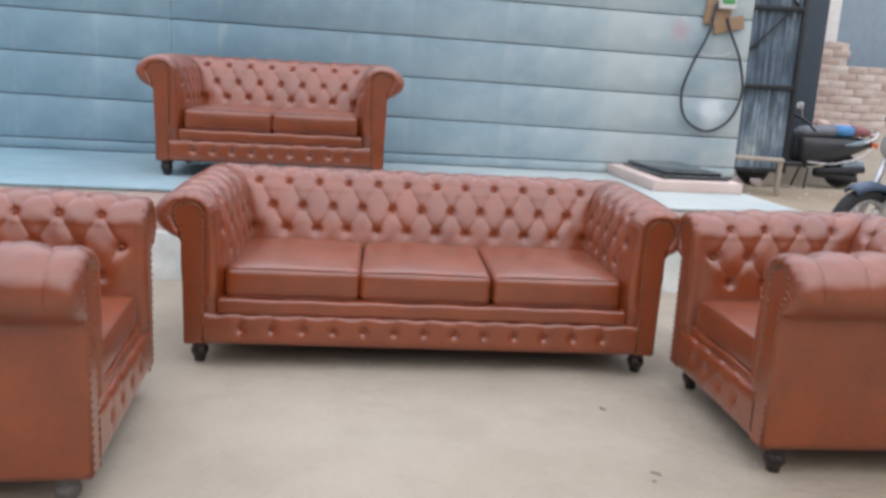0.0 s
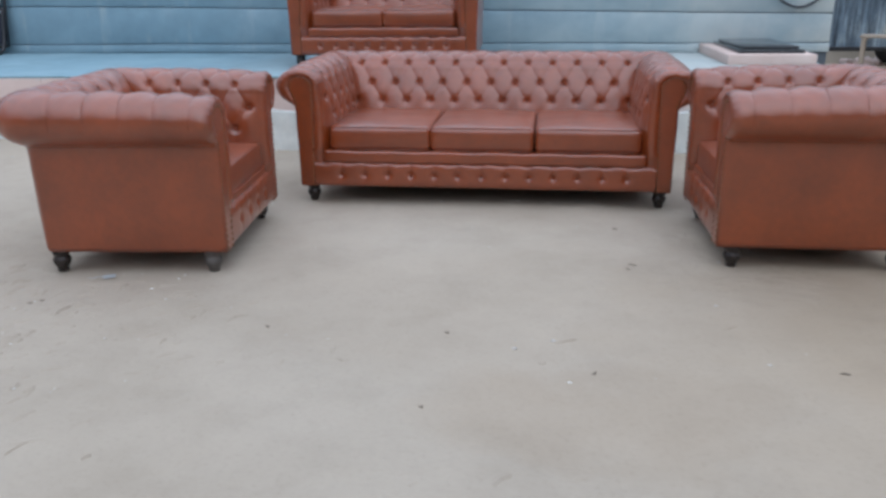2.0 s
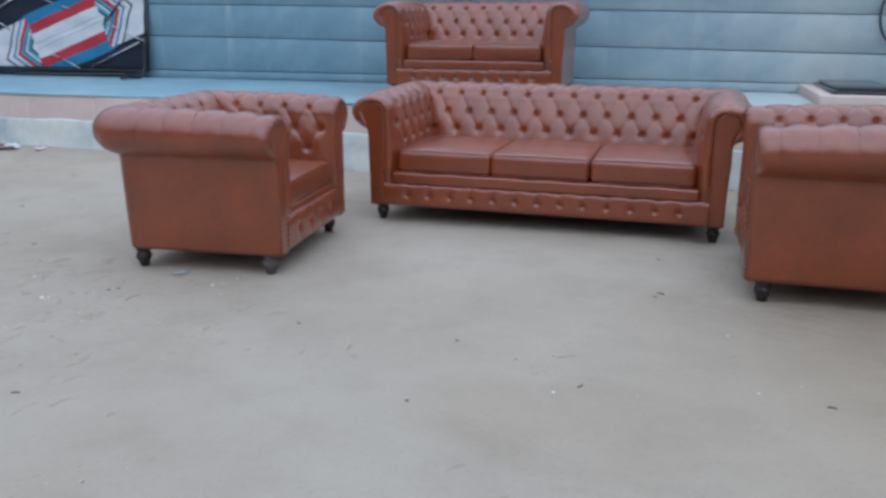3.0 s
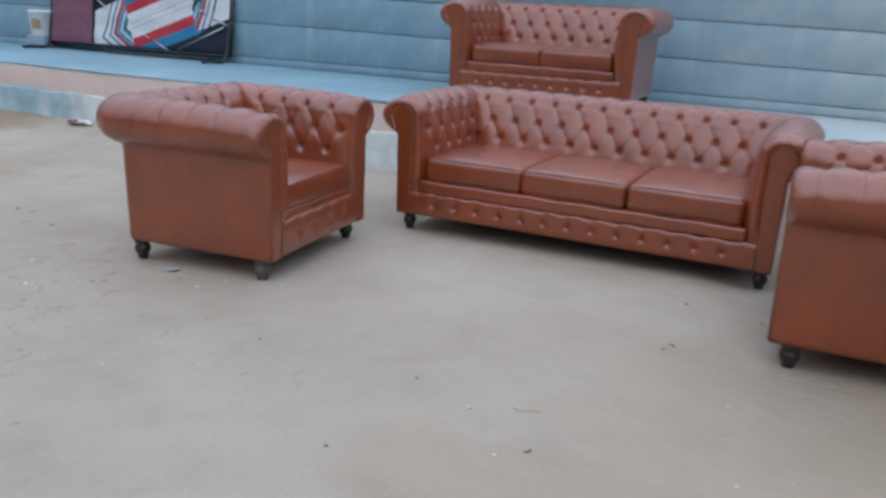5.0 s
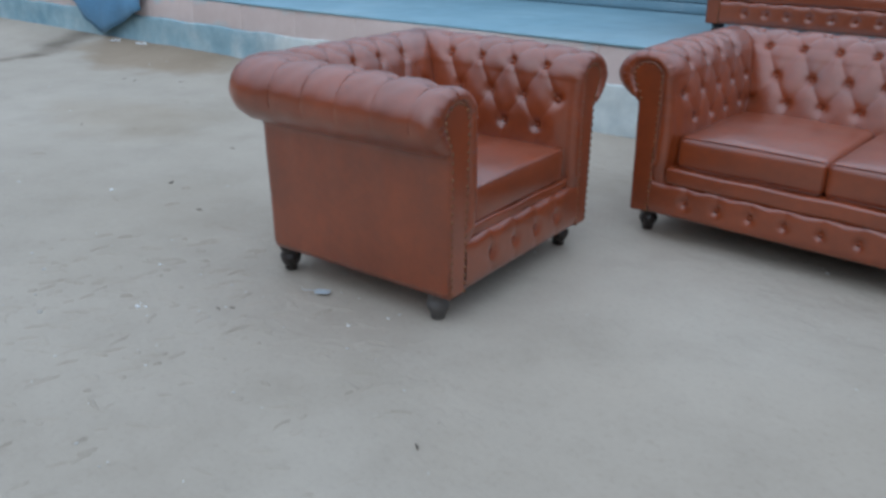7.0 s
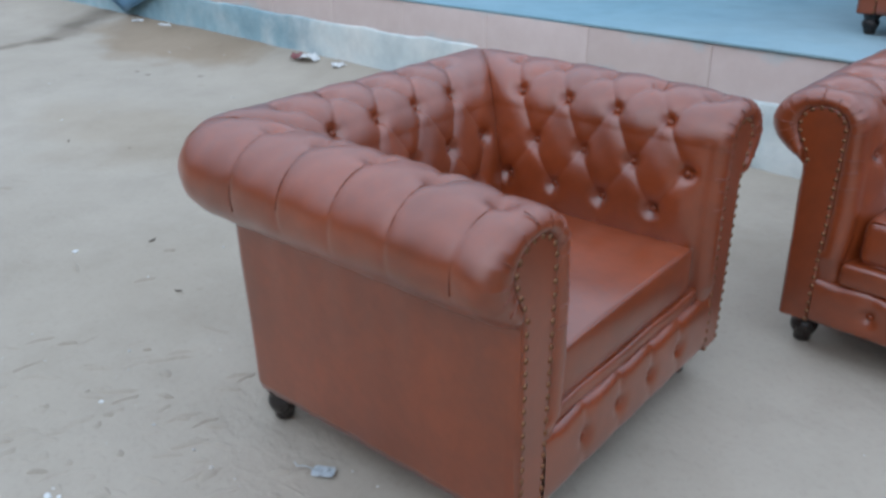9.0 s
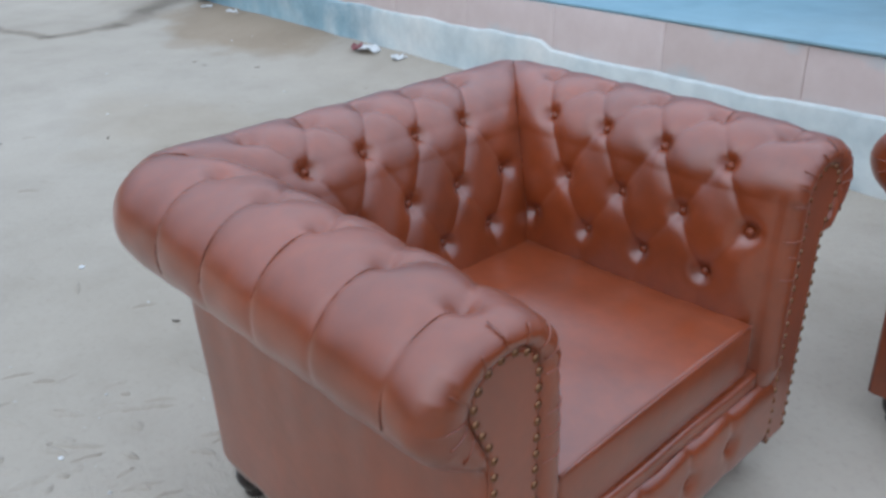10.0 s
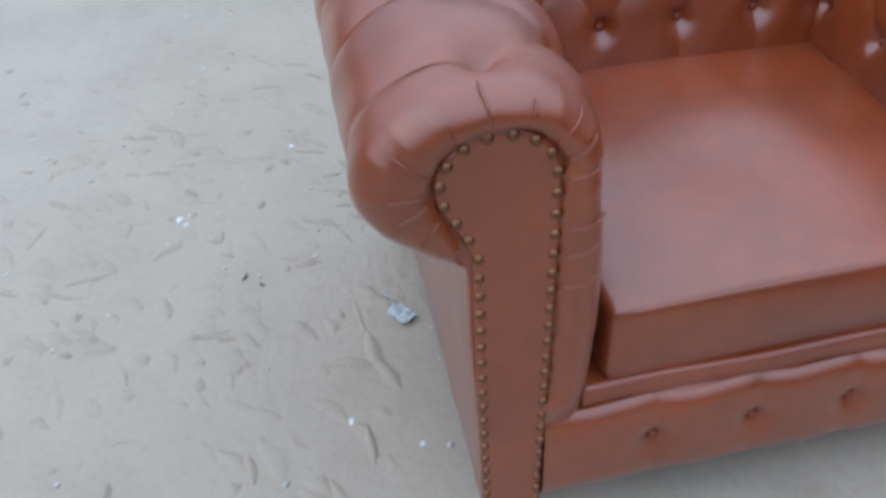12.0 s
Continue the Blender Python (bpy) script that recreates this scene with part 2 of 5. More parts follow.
def platform_paint():
    k = Mat("pale_blue_cement", 0.7, spec=0.3)
    big = k.noise(0.8, 6, 0.62)
    mid = k.noise(7.0, 6)
    c = k.ramp(big, [(0.3, (0.17, 0.30, 0.36)), (0.55, (0.225, 0.365, 0.42)), (0.75, (0.31, 0.43, 0.47))])
    c = k.mix(1.0, c, k.ramp(mid, [(0.3, (0.9, 0.9, 0.89)), (0.7, (1.05, 1.05, 1.05))]), "MULTIPLY")
    # mixed towards a paler grey at the gate end, broken by noise
    sp = k.node("SeparateXYZ")
    k.link(k.co.outputs["Object"], sp.inputs["Vector"])
    mr = k.node("MapRange")
    mr.inputs["From Min"].default_value = -2.0
    mr.inputs["From Max"].default_value = 2.6
    mr.inputs["To Max"].default_value = 1.0
    k.link(sp.outputs["X"], mr.inputs["Value"])
    worn = k.mix(1.0, k.ramp(k.noise(1.1, 6, 0.65), [(0.25, (0.35, 0.35, 0.35)), (0.6, (1, 1, 1))]), mr.outputs["Result"], "MULTIPLY")
    c = k.mix(worn, c, (0.506, 0.530, 0.498))
    k.colour(c)
    k.bump((mid, 0.2, 0.008), (k.noise(120, 3), 0.15, 0.002))
    return k.m


PLATFORM = platform_paint()


def plinth_paint():
    """Limewash over older blue paint; the blue shows through more towards the tarpaulin."""
    k = Mat("flaking_blue_limewash", 0.85, spec=0.2)
    n = k.noise(1.7, 7, 0.65)
    m2 = k.noise(9.0, 6, 0.6)
    blue = k.ramp(n, [(0.36, (0.220, 0.360, 0.418)), (0.52, (0.330, 0.470, 0.507)), (0.66, (0.484, 0.570, 0.570)), (0.78, (0.638, 0.660, 0.623))])
    pale = k.ramp(n, [(0.30, (0.484, 0.560, 0.561)), (0.5, (0.638, 0.680, 0.650)), (0.7, (0.748, 0.740, 0.685))])
    sp = k.node("SeparateXYZ")
    geo = k.node("NewGeometry")
    k.link(geo.outputs["Position"], sp.inputs["Vector"])
    wob = k.node("Math")
    wob.operation = "MULTIPLY_ADD"
    k.link(k.noise(2.6, 6, 0.65), wob.inputs[0])
    wob.inputs[1].default_value = 2.6
    k.link(sp.outputs["X"], wob.inputs[2])
    mr = k.node("MapRange")
    mr.inputs["From Min"].default_value = -3.3
    mr.inputs["From Max"].default_value = -2.5
    k.link(wob.outputs[0], mr.inputs["Value"])
    c = k.mix(mr.outputs["Result"], blue, pale)
    c = k.mix(1.0, c, k.ramp(m2, [(0.3, (0.84, 0.85, 0.86)), (0.7, (1.05, 1.05, 1.05))]), "MULTIPLY")
    k.colour(c)
    k.bump((m2, 0.4, 0.01))
    return k.m


PLINTH = plinth_paint()


def stone_material(name, wash_on):
    k = Mat(name, 0.8, spec=0.25)
    info = k.node("ObjectInfo")
    n = k.noise(2.4, 7, 0.65)
    c = k.ramp(n, [(0.3, (0.60, 0.465, 0.42)), (0.55, (0.69, 0.56, 0.515)), (0.75, (0.75, 0.65, 0.61))])
    tint = k.ramp(info.outputs["Random"], [(0.0, (0.93, 0.90, 0.88)), (0.5, (1.0, 0.98, 0.97)), (1.0, (1.08, 1.07, 1.07))])
    c = k.mix(1.0, c, tint, "MULTIPLY")
    if not wash_on:
        k.colour(c)
        k.bump((k.noise(16, 6), 0.25, 0.006))
        return k.m
    # spilled blue-white wash along the foot and the upper edge
    geo = k.node("NewGeometry")
    sp = k.node("SeparateXYZ")
    k.link(geo.outputs["Position"], sp.inputs["Vector"])
    wash = k.node("TexNoise", Scale=2.6, Detail=6.0, Roughness=0.6)
    k.link(geo.outputs["Position"], wash.inputs["Vector"])
    wob = k.node("MapRange")
    wob.inputs["From Min"].default_value, wob.inputs["From Max"].default_value = 0.3, 0.7
    wob.inputs["To Min"].default_value, wob.inputs["To Max"].default_value = -0.07, 0.07
    k.link(wash.outputs["Fac"], wob.inputs["Value"])
    add = k.node("Math")
    k.link(sp.outputs["Z"], add.inputs[0])
    k.link(wob.outputs["Result"], add.inputs[1])
    foot = k.ramp(add.outputs[0], [(0.23, (0.85, 0.85, 0.85)), (0.30, (0.06, 0.06, 0.06)), (0.47, (0.06, 0.06, 0.06)), (0.525, (0.85, 0.85, 0.85))])
    k.colour(k.mix(foot, c, (0.462, 0.550, 0.556)))
    k.bump((k.noise(16, 6), 0.25, 0.006))
    return k.m


STONE = stone_material("washed_pink_sandstone", True)
STEP_STONE = stone_material("pink_sandstone", False)
FENDER_BLUE = plain("dark_blue_fender_paint", (0.05, 0.085, 0.14), 0.3, vary=0.25)
BLACK_STONE = plain("black_granite", (0.035, 0.04, 0.045), 0.12, vary=0.5, scale=60, bump=0.02)
CABLE = plain("black_rubber", (0.045, 0.055, 0.065), 0.5)
STEEL_BLACK = plain("black_painted_steel", (0.02, 0.022, 0.026), 0.45, vary=0.4)
STEEL = plain("bright_steel", (0.55, 0.55, 0.55), 0.3, 0.9)
CARD = plain("weathered_plywood", (0.36, 0.23, 0.14), 0.8, vary=0.25)
WHITE = plain("white_plastic", (0.68, 0.68, 0.66), 0.5, vary=0.06)
GREEN = plain("green_print", (0.05, 0.30, 0.11), 0.5)
OLD_WOOD = plain("weathered_wood", (0.36, 0.30, 0.24), 0.8, vary=0.3, scale=8, stretch=(1, 8, 8))
MAROON = plain("maroon_cloth", (0.19, 0.075, 0.105), 0.85, vary=0.25, scale=20, bump=0.3)
TARP = plain("blue_tarpaulin", (0.10, 0.24, 0.38), 0.45, vary=0.25, scale=6)
SCOOTER_PAINT = plain("dark_scooter_plastic", (0.03, 0.032, 0.036), 0.35, vary=0.3)
RUBBER = plain("tyre_rubber", (0.022, 0.022, 0.023), 0.8)
SEAT_BLUE = plain("blue_seat_stripe", (0.05, 0.24, 0.50), 0.5)
SEAT_RED = plain("faded_red_seat", (0.28, 0.10, 0.10), 0.55)
SEAT_GREY = plain("grey_seat_cover", (0.16, 0.17, 0.20), 0.55)
ORANGE = plain("orange_lens", (0.55, 0.13, 0.03), 0.3)
SHEET = plain("blue_grey_sheet", (0.25, 0.33, 0.39), 0.6, vary=0.12)
LIMEWASH = plain("white_limewash", (0.78, 0.78, 0.76), 0.8, vary=0.1)
DOORWAY = plain("doorway_darkness", (0.04, 0.06, 0.08), 0.7)


def brick_material():
    k = Mat("rough_brick", 0.9, spec=0.2)
    info = k.node("ObjectInfo")
    c = k.ramp(info.outputs["Random"], [(0.0, (0.49, 0.37, 0.32)), (0.35, (0.55, 0.44, 0.385)), (0.7, (0.60, 0.50, 0.45)), (1.0, (0.67, 0.59, 0.54))])
    n = k.noise(9, 6, 0.65)
    k.colour(k.mix(1.0, c, k.ramp(n, [(0.3, (0.78, 0.78, 0.78)), (0.7, (1.1, 1.1, 1.1))]), "MULTIPLY"))
    k.bump((n, 0.4, 0.02))
    return k.m


BRICK = brick_material()
MORTAR = plain("sandy_mortar", (0.55, 0.46, 0.41), 0.95)


def rusty_sheet():
    k = Mat("weathered_dark_sheet", 0.55, 0.2)
    n = k.noise(1.6, 7, 0.65, (1, 1, 0.7))
    s = k.noise(5.0, 5, 0.6, (5, 1, 0.35))
    c = k.ramp(n, [(0.3, (0.05, 0.075, 0.10)), (0.5, (0.115, 0.165, 0.205)), (0.64, (0.25, 0.32, 0.355)), (0.78, (0.50, 0.53, 0.48))])
    # weathered upright streaks; the pale ones also paint light through the corrugation
    k.colour(k.mix(1.0, c, k.ramp(s, [(0.35, (0.5, 0.5, 0.52)), (0.65, (1.7, 1.7, 1.7))]), "MULTIPLY"))
    k.bump((s, 0.3, 0.01))
    return k.m


RUSTY = rusty_sheet()


def striped_cloth():
    """Woven bed fabric: mirrored diagonal bands of white, red, blue and black."""
    k = Mat("striped_bed_cloth", 0.8, spec=0.2)
    mp = k.node("Mapping")
    mp.inputs["Rotation"].default_value = (0, radians(20.5), 0)
    k.link(k.co.outputs["Object"], mp.inputs["Vector"])
    sep = k.node("SeparateXYZ")
    k.link(mp.outputs["Vector"], sep.inputs["Vector"])
    def op(kind, a, c):
        n = k.node("Math")
        n.operation = kind
        k.link(a, n.inputs[0])
        if isinstance(c, float):
            n.inputs[1].default_value = c
        else:
            k.link(c, n.inputs[1])
        return n.outputs[0]

    across = op("ABSOLUTE", sep.outputs["Z"], 0.0)
    along = op("MAXIMUM", op("SUBTRACT", op("ABSOLUTE", sep.outputs["X"], 0.0), 0.40), 0.0)
    band = op("ADD", across, op("MULTIPLY", along, 0.3))
    white, grey, red, blue, teal, black = (0.62, 0.63, 0.64), (0.40, 0.43, 0.46), (0.48, 0.045, 0.06), (0.025, 0.19, 0.34), (0.06, 0.32, 0.44), (0.02, 0.025, 0.04)
    c = k.ramp(band, [(0.0, white), (0.022, grey), (0.034, white), (0.06, grey), (0.066, white), (0.128, red), (0.226, blue), (0.33, black)], "CONSTANT")
    ends = op("ADD", along, op("MULTIPLY", across, 0.75))
    e = k.ramp(ends, [(0.0, white), (0.05, black), (0.075, teal), (0.115, white), (0.14, black), (0.155, teal), (0.19, red), (0.235, white), (0.27, blue), (0.30, white), (0.36, black), (0.385, white)], "CONSTANT")
    mask = op("MULTIPLY", op("GREATER_THAN", along, 0.002), op("LESS_THAN", across, 0.30))
    c = k.mix(mask, c, e)
    k.colour(k.mix(0.25, c, k.mix(1.0, c, k.ramp(k.noise(14, 5), [(0.3, (0.6, 0.6, 0.6)), (0.7, (1.1, 1.1, 1.1))]), "MULTIPLY")))
    k.bump((k.noise(160, 3), 0.3, 0.002))
    return k.m


CLOTH = striped_cloth()

# ---- mesh helpers ----


def mesh_of(name, verts, faces, material, smooth=True):
    me = bpy.data.meshes.new(name)
    me.from_pydata([tuple(v) for v in verts], [], faces)
    me.materials.append(material)
    if smooth:
        me.polygons.foreach_set("use_smooth", [True] * len(me.polygons))
    me.update()
    return me


def part(name, data, parent=None, label="", at=None):
    """Links a mesh as one object, under a thing or a part."""
    ob = new(name, data)
    if parent is not None:
        ob.parent = parent
    if at is not None:
        ob.matrix_basis = at
    return tagged(ob, label)


def thing(name, m, label, category, group="", kind=""):
    ob = new(name)
    ob.empty_display_size = 0.1
    ob.matrix_basis = m
    return tagged(ob, label, category, group, kind)


def axis_steps(h, r, n, mid):
    """Coordinates from -h to h, close together on the rounded edges."""
    edge = [r * (1 - math.cos(math.pi / 2 * i / n)) for i in range(n + 1)]
    lo = [-h + e for e in edge]
    inner = [(-h + r) + (2 * h - 2 * r) * i / mid for i in range(1, mid)]
    return lo + inner + [-v for v in reversed(lo)]


def rounded_box(sx, sy, sz, r, n=3, mid=(2, 2, 2), shape=None, centre=(0, 0, 0)):
    """Verts and faces of a box with rounded edges; shape(x, y, z) may move each vertex."""
    hs = (sx / 2, sy / 2, sz / 2)
    r = min(r, *[h * 0.98 for h in hs])
    ax = [axis_steps(h, r, n, m) for h, m in zip(hs, mid)]
    ids, verts, faces = {}, [], []

    def vid(i, j, k):
        key = (i, j, k)
        if key not in ids:
            p = Vector((ax[0][i], ax[1][j], ax[2][k]))
            q = Vector([max(-(h - r), min(h - r, c)) for c, h in zip(p, hs)])
            d = p - q
            if d.length > 1e-9:
                p = q + d.normalized() * r
            if shape:
                p = Vector(shape(p.x, p.y, p.z))
            ids[key] = len(verts)
            verts.append(p + Vector(centre))
        return ids[key]

    ni, nj, nk = [len(a) - 1 for a in ax]
    for i in range(ni):
        for j in range(nj):
            faces.append((vid(i, j, 0), vid(i, j + 1, 0), vid(i + 1, j + 1, 0), vid(i + 1, j, 0)))
            faces.append((vid(i, j, nk), vid(i + 1, j, nk), vid(i + 1, j + 1, nk), vid(i, j + 1, nk)))
    for i in range(ni):
        for k in range(nk):
            faces.append((vid(i, 0, k), vid(i + 1, 0, k), vid(i + 1, 0, k + 1), vid(i, 0, k + 1)))
            faces.append((vid(i, nj, k), vid(i, nj, k + 1), vid(i + 1, nj, k + 1), vid(i + 1, nj, k)))
    for j in range(nj):
        for k in range(nk):
            faces.append((vid(0, j, k), vid(0, j, k + 1), vid(0, j + 1, k + 1), vid(0, j + 1, k)))
            faces.append((vid(ni, j, k), vid(ni, j + 1, k), vid(ni, j + 1, k + 1), vid(ni, j, k + 1)))
    return verts, faces


def box_mesh(name, size, material, r=0.004, centre=(0, 0, 0), n=2, mid=(1, 1, 1), shape=None):
    v, f = rounded_box(*size, r, n, mid, shape, centre)
    return mesh_of(name, v, f, material)


def lathe(name, profile, material, seg=20, ring=False):
    """A turned shape about z from (radius, height) pairs; a ring is closed on itself and open in the middle."""
    verts, faces = [], []
    if ring:
        profile = list(profile) + [profile[0]]
    for rr, z in profile:
        for i in range(seg):
            a = 2 * math.pi * i / seg
            verts.append((rr * math.cos(a), rr * math.sin(a), z))
    for j in range(len(profile) - 1):
        for i in range(seg):
            k = (i + 1) % seg
            faces.append((j * seg + i, j * seg + k, (j + 1) * seg + k, (j + 1) * seg + i))
    if not ring:
        faces.append(tuple(reversed(range(seg))))
        top = (len(profile) - 1) * seg
        faces.append(tuple(range(top, top + seg)))
    return mesh_of(name, verts, faces, material)


def tube(name, points, radius, material, seg=8, closed=False):
    """A round bar along a smooth line of points."""
    pts = [Vector(p) for p in points]
    n = len(pts)
    verts, faces = [], []
    side = None
    for i, p in enumerate(pts):
        a = pts[i - 1] if i or closed else p
        b = pts[(i + 1) % n] if i < n - 1 or closed else p
        t = (b - a).normalized()
        if side is None:
            side = t.cross(Vector((0, 0, 1)) if abs(t.z) < 0.9 else Vector((1, 0, 0))).normalized()
        side = (side - t * side.dot(t)).normalized()
        up = t.cross(side)
        for j in range(seg):
            ang = 2 * math.pi * j / seg
            verts.append(p + (side * math.cos(ang) + up * math.sin(ang)) * radius)
    last = n if closed else n - 1
    for i in range(last):
        for j in range(seg):
            k, m = (j + 1) % seg, (i + 1) % n
            faces.append((i * seg + j, i * seg + k, m * seg + k, m * seg + j))
    if not closed:
        faces.append(tuple(reversed(range(seg))))
        faces.append(tuple(range((n - 1) * seg, n * seg)))
    return mesh_of(name, verts, faces, material)


def smooth_line(points, per=6):
    """Catmull-Rom points through a few given ones."""
    p = [Vector(q) for q in points]
    p = [p[0] * 2 - p[1]] + p + [p[-1] * 2 - p[-2]]
    out = []
    for i in range(1, len(p) - 2):
        for s in range(per):
            t = s / per
            out.append(0.5 * ((2 * p[i]) + (p[i + 1] - p[i - 1]) * t + (2 * p[i - 1] - 5 * p[i] + 4 * p[i + 1] - p[i + 2]) * t * t + (3 * p[i] - p[i - 1] - 3 * p[i + 1] + p[i + 2]) * t ** 3))
    out.append(p[-2])
    return out


# ---- tufted leather seating ----
BASE_Z, SEAT_Z, TOP_C, ROLL_A, ROLL_B, ROLL_U, INNER_U = 0.092, 0.28, 0.627, 0.126, 0.107, 0.018, 0.145


ROLL_N = 110


def roll_profile():
    """The section of an arm or back: inward distance u, height z, arc length v; inner foot, over the roll, down the outside."""
    pts = [(0.168, BASE_Z), (0.168, 0.19), (0.168, SEAT_Z)]
    n = 66
    for i in range(1, n + 1):
        f = i / n
        pts.append((0.168 + (INNER_U - 0.168) * f * f + 0.012 * math.sin(math.pi * f), SEAT_Z + (TOP_C - SEAT_Z) * f))
    for i in range(1, ROLL_N + 1):
        a = radians(252) * i / ROLL_N
        pts.append((ROLL_U + ROLL_A * math.cos(a), TOP_C + ROLL_B * math.sin(a)))
    pts += [(-0.011, 0.516), (-0.0095, 0.498), (-0.008, 0.42), (-0.004, 0.27), (0.0, BASE_Z + 0.02), (0.004, BASE_Z)]
    p = np.array(pts)
    seg = np.r_[0, np.cumsum(np.linalg.norm(np.diff(p, axis=0), axis=1))]
    t = np.gradient(p, axis=0)
    t /= np.linalg.norm(t, axis=1)[:, None]
    normal = np.c_[t[:, 1], -t[:, 0]]
    return p, normal, seg


PROF, PROF_N, PROF_V = roll_profile()


def v_inner(z):
    """Arc length on the inner face at height z."""
    k = np.argmin(np.abs(PROF[:69, 1] - z))
    return PROF_V[k]


def v_roll(deg):
    return PROF_V[68 + int(round(ROLL_N * deg / 252.0))]


V_ROWS = (v_inner(0.462), v_inner(0.562), v_roll(29), v_roll(86))
V_TOP, V_END, V_LOW = V_ROWS[3], v_roll(205), v_inner(0.36)


def droop(s, z):
    """How far the roll sinks towards its front end."""
    return 0.021 * np.exp(-np.maximum(s, 0.0) / 0.20) * np.clip((z - 0.55) / 0.16, 0, 1)


def recline_share(v):
    """How much of a back's recline shows at arc length v: all at the seat, none on the roll."""
    z = np.interp(v, PROF_V, PROF[:, 1])
    return np.where(v < v_roll(40), np.clip((0.68 - z) / (0.68 - SEAT_Z), 0, 1) ** 0.8, 0.0)


def seg_dist(s, v, a, b):
    a, b = np.array(a), np.array(b)
    d = b - a
    t = np.clip(((s - a[0]) * d[0] + (v - a[1]) * d[1]) / (d @ d), 0, 1)
    return np.hypot(s - a[0] - t * d[0], v - a[1] - t * d[1])


def tuft_layout(s0, pitch, spans):
    """(row, s) pairs for the three button rows and the tucks along the crest; every second row is set half a pitch on."""
    out = []
    for r, (lo, hi) in enumerate(spans):
        first = s0 - (pitch / 2 if r % 2 else 0.0)
        k = math.ceil((lo - first) / pitch - 1e-6)
        while first + k * pitch <= hi + 1e-6:
            out.append((r, first + k * pitch))
            k += 1
    return out


def tuft_height(s, v, buttons, pitch):
    """Padded relief over the unrolled leather, 0 on the cushions' crowns and negative in folds and dimples."""
    d = np.full(s.shape, 1.0)
    edge = np.full(s.shape, 1.0)
    dim = np.zeros(s.shape)
    by = {r: [x for q, x in buttons if q == r] for r in range(4)}
    for r, x in buttons:
        for x2 in by.get(r + 1, ()):
            if abs(abs(x2 - x) - pitch / 2) < 0.02:
                d = np.minimum(d, seg_dist(s, v, (x, V_ROWS[r]), (x2, V_ROWS[r + 1])))
        rr = np.hypot(s - x, v - V_ROWS[r])
        if r == 3:
            wob = 0.004 * math.sin(x * 91.0)
            lap = np.where(s > x, 0.7, 2.2)
            edge = np.minimum(edge, seg_dist(s, v, (x, V_TOP), (x - wob, V_END)) * lap + 0.001)
            dim += 0.75 * np.exp(-(rr / 0.021) ** 2) + 0.2 * np.exp(-(rr / 0.04) ** 2)
        else:
            dim += np.exp(-(rr / 0.017) ** 2) + 0.25 * np.exp(-(rr / 0.036) ** 2)
        if r == 0:
            d = np.minimum(d, seg_dist(s, v, (x, V_ROWS[0]), (x, V_LOW)) + 0.006)
    upper = np.clip((v - V_ROWS[1]) / (V_ROWS[2] - V_ROWS[1]), 0, 1)
    fold = -(0.0052 + 0.003 * upper) * np.exp(-d / 0.019) - 0.0014 * np.exp(-d / 0.004)
    low = np.clip((v - V_TOP) / (V_END - V_TOP), 0, 1)
    fold = fold - 0.0046 * (1 - 0.6 * low) * np.exp(-edge / 0.02) - 0.0022 * np.exp(-edge / 0.0045)
    fade = np.clip((v - V_LOW + 0.03) / 0.03, 0, 1) * np.clip((V_END + 0.01 - v) / 0.05, 0, 1)
    return (fold - 0.0175 * np.minimum(dim, 1.05)) * fade


def facing_outline():
    """The nailed panel on the front of an arm, as (u, z)."""
    pts = [(0.001, BASE_Z + 0.006), (-0.002, 0.30), (-0.003, 0.49), (-0.003, 0.535), (-0.012, 0.556)]
    for i in range(0, 25):
        a = radians(205 - 205 * i / 24)
        pts.append((0.0235 + 0.0605 * math.cos(a), 0.618 + 0.056 * math.sin(a)))
    pts += [(0.084, 0.56), (0.082, 0.40), (0.078, 0.20), (0.076, BASE_Z + 0.006)]
    return pts


# the front rim: how far in (share of its width) and how far forward
RIM = [(0.02, 0.010), (0.08, 0.020), (0.18, 0.028), (0.32, 0.0345), (0.48, 0.038), (0.64, 0.0382), (0.78, 0.037), (0.89, 0.035), (0.97, 0.032), (1.03, 0.0265)]


def rim_widths():
    """At each place of the section, the way inwards from the leather to the facing's edge."""
    out = []
    line = facing_outline()
    for (u, z), (nu, nz), v in zip(PROF, PROF_N, PROF_V):
        ease = min(1.0, max(0.0, (v_roll(75) - v) / (v_roll(75) - v_inner(0.46))))
        u, z = u - 0.038 * ease, z - float(droop(0.0, z))
        best = 0.09
        for (a, b), (c, d) in zip(line, line[1:]):
            ex, ez = c - a, d - b
            det = -nu * -ez + nz * -ex
            if abs(det) < 1e-9:
                continue
            t = ((a - u) * -ez - (b - z) * -ex) / det
            q = (-nu * (b - z) + nz * (a - u)) / det
            if 0 < t < best and -0.01 <= q <= 1.01:
                best = t
        out.append(max(0.022, min(0.085, best)))
    w = np.array(out)
    return 0.97 * np.convolve(np.r_[[w[0]] * 5, w, [w[-1]] * 5], np.ones(11) / 11, "valid")


RIM_WIDTH = rim_widths()


CORNER = 0.035


def flat_caps(me, count):
    """The last faces of a mesh are flat ends."""
    for k in range(len(me.polygons) - count, len(me.polygons)):
        me.polygons[k].use_smooth = False
    return me


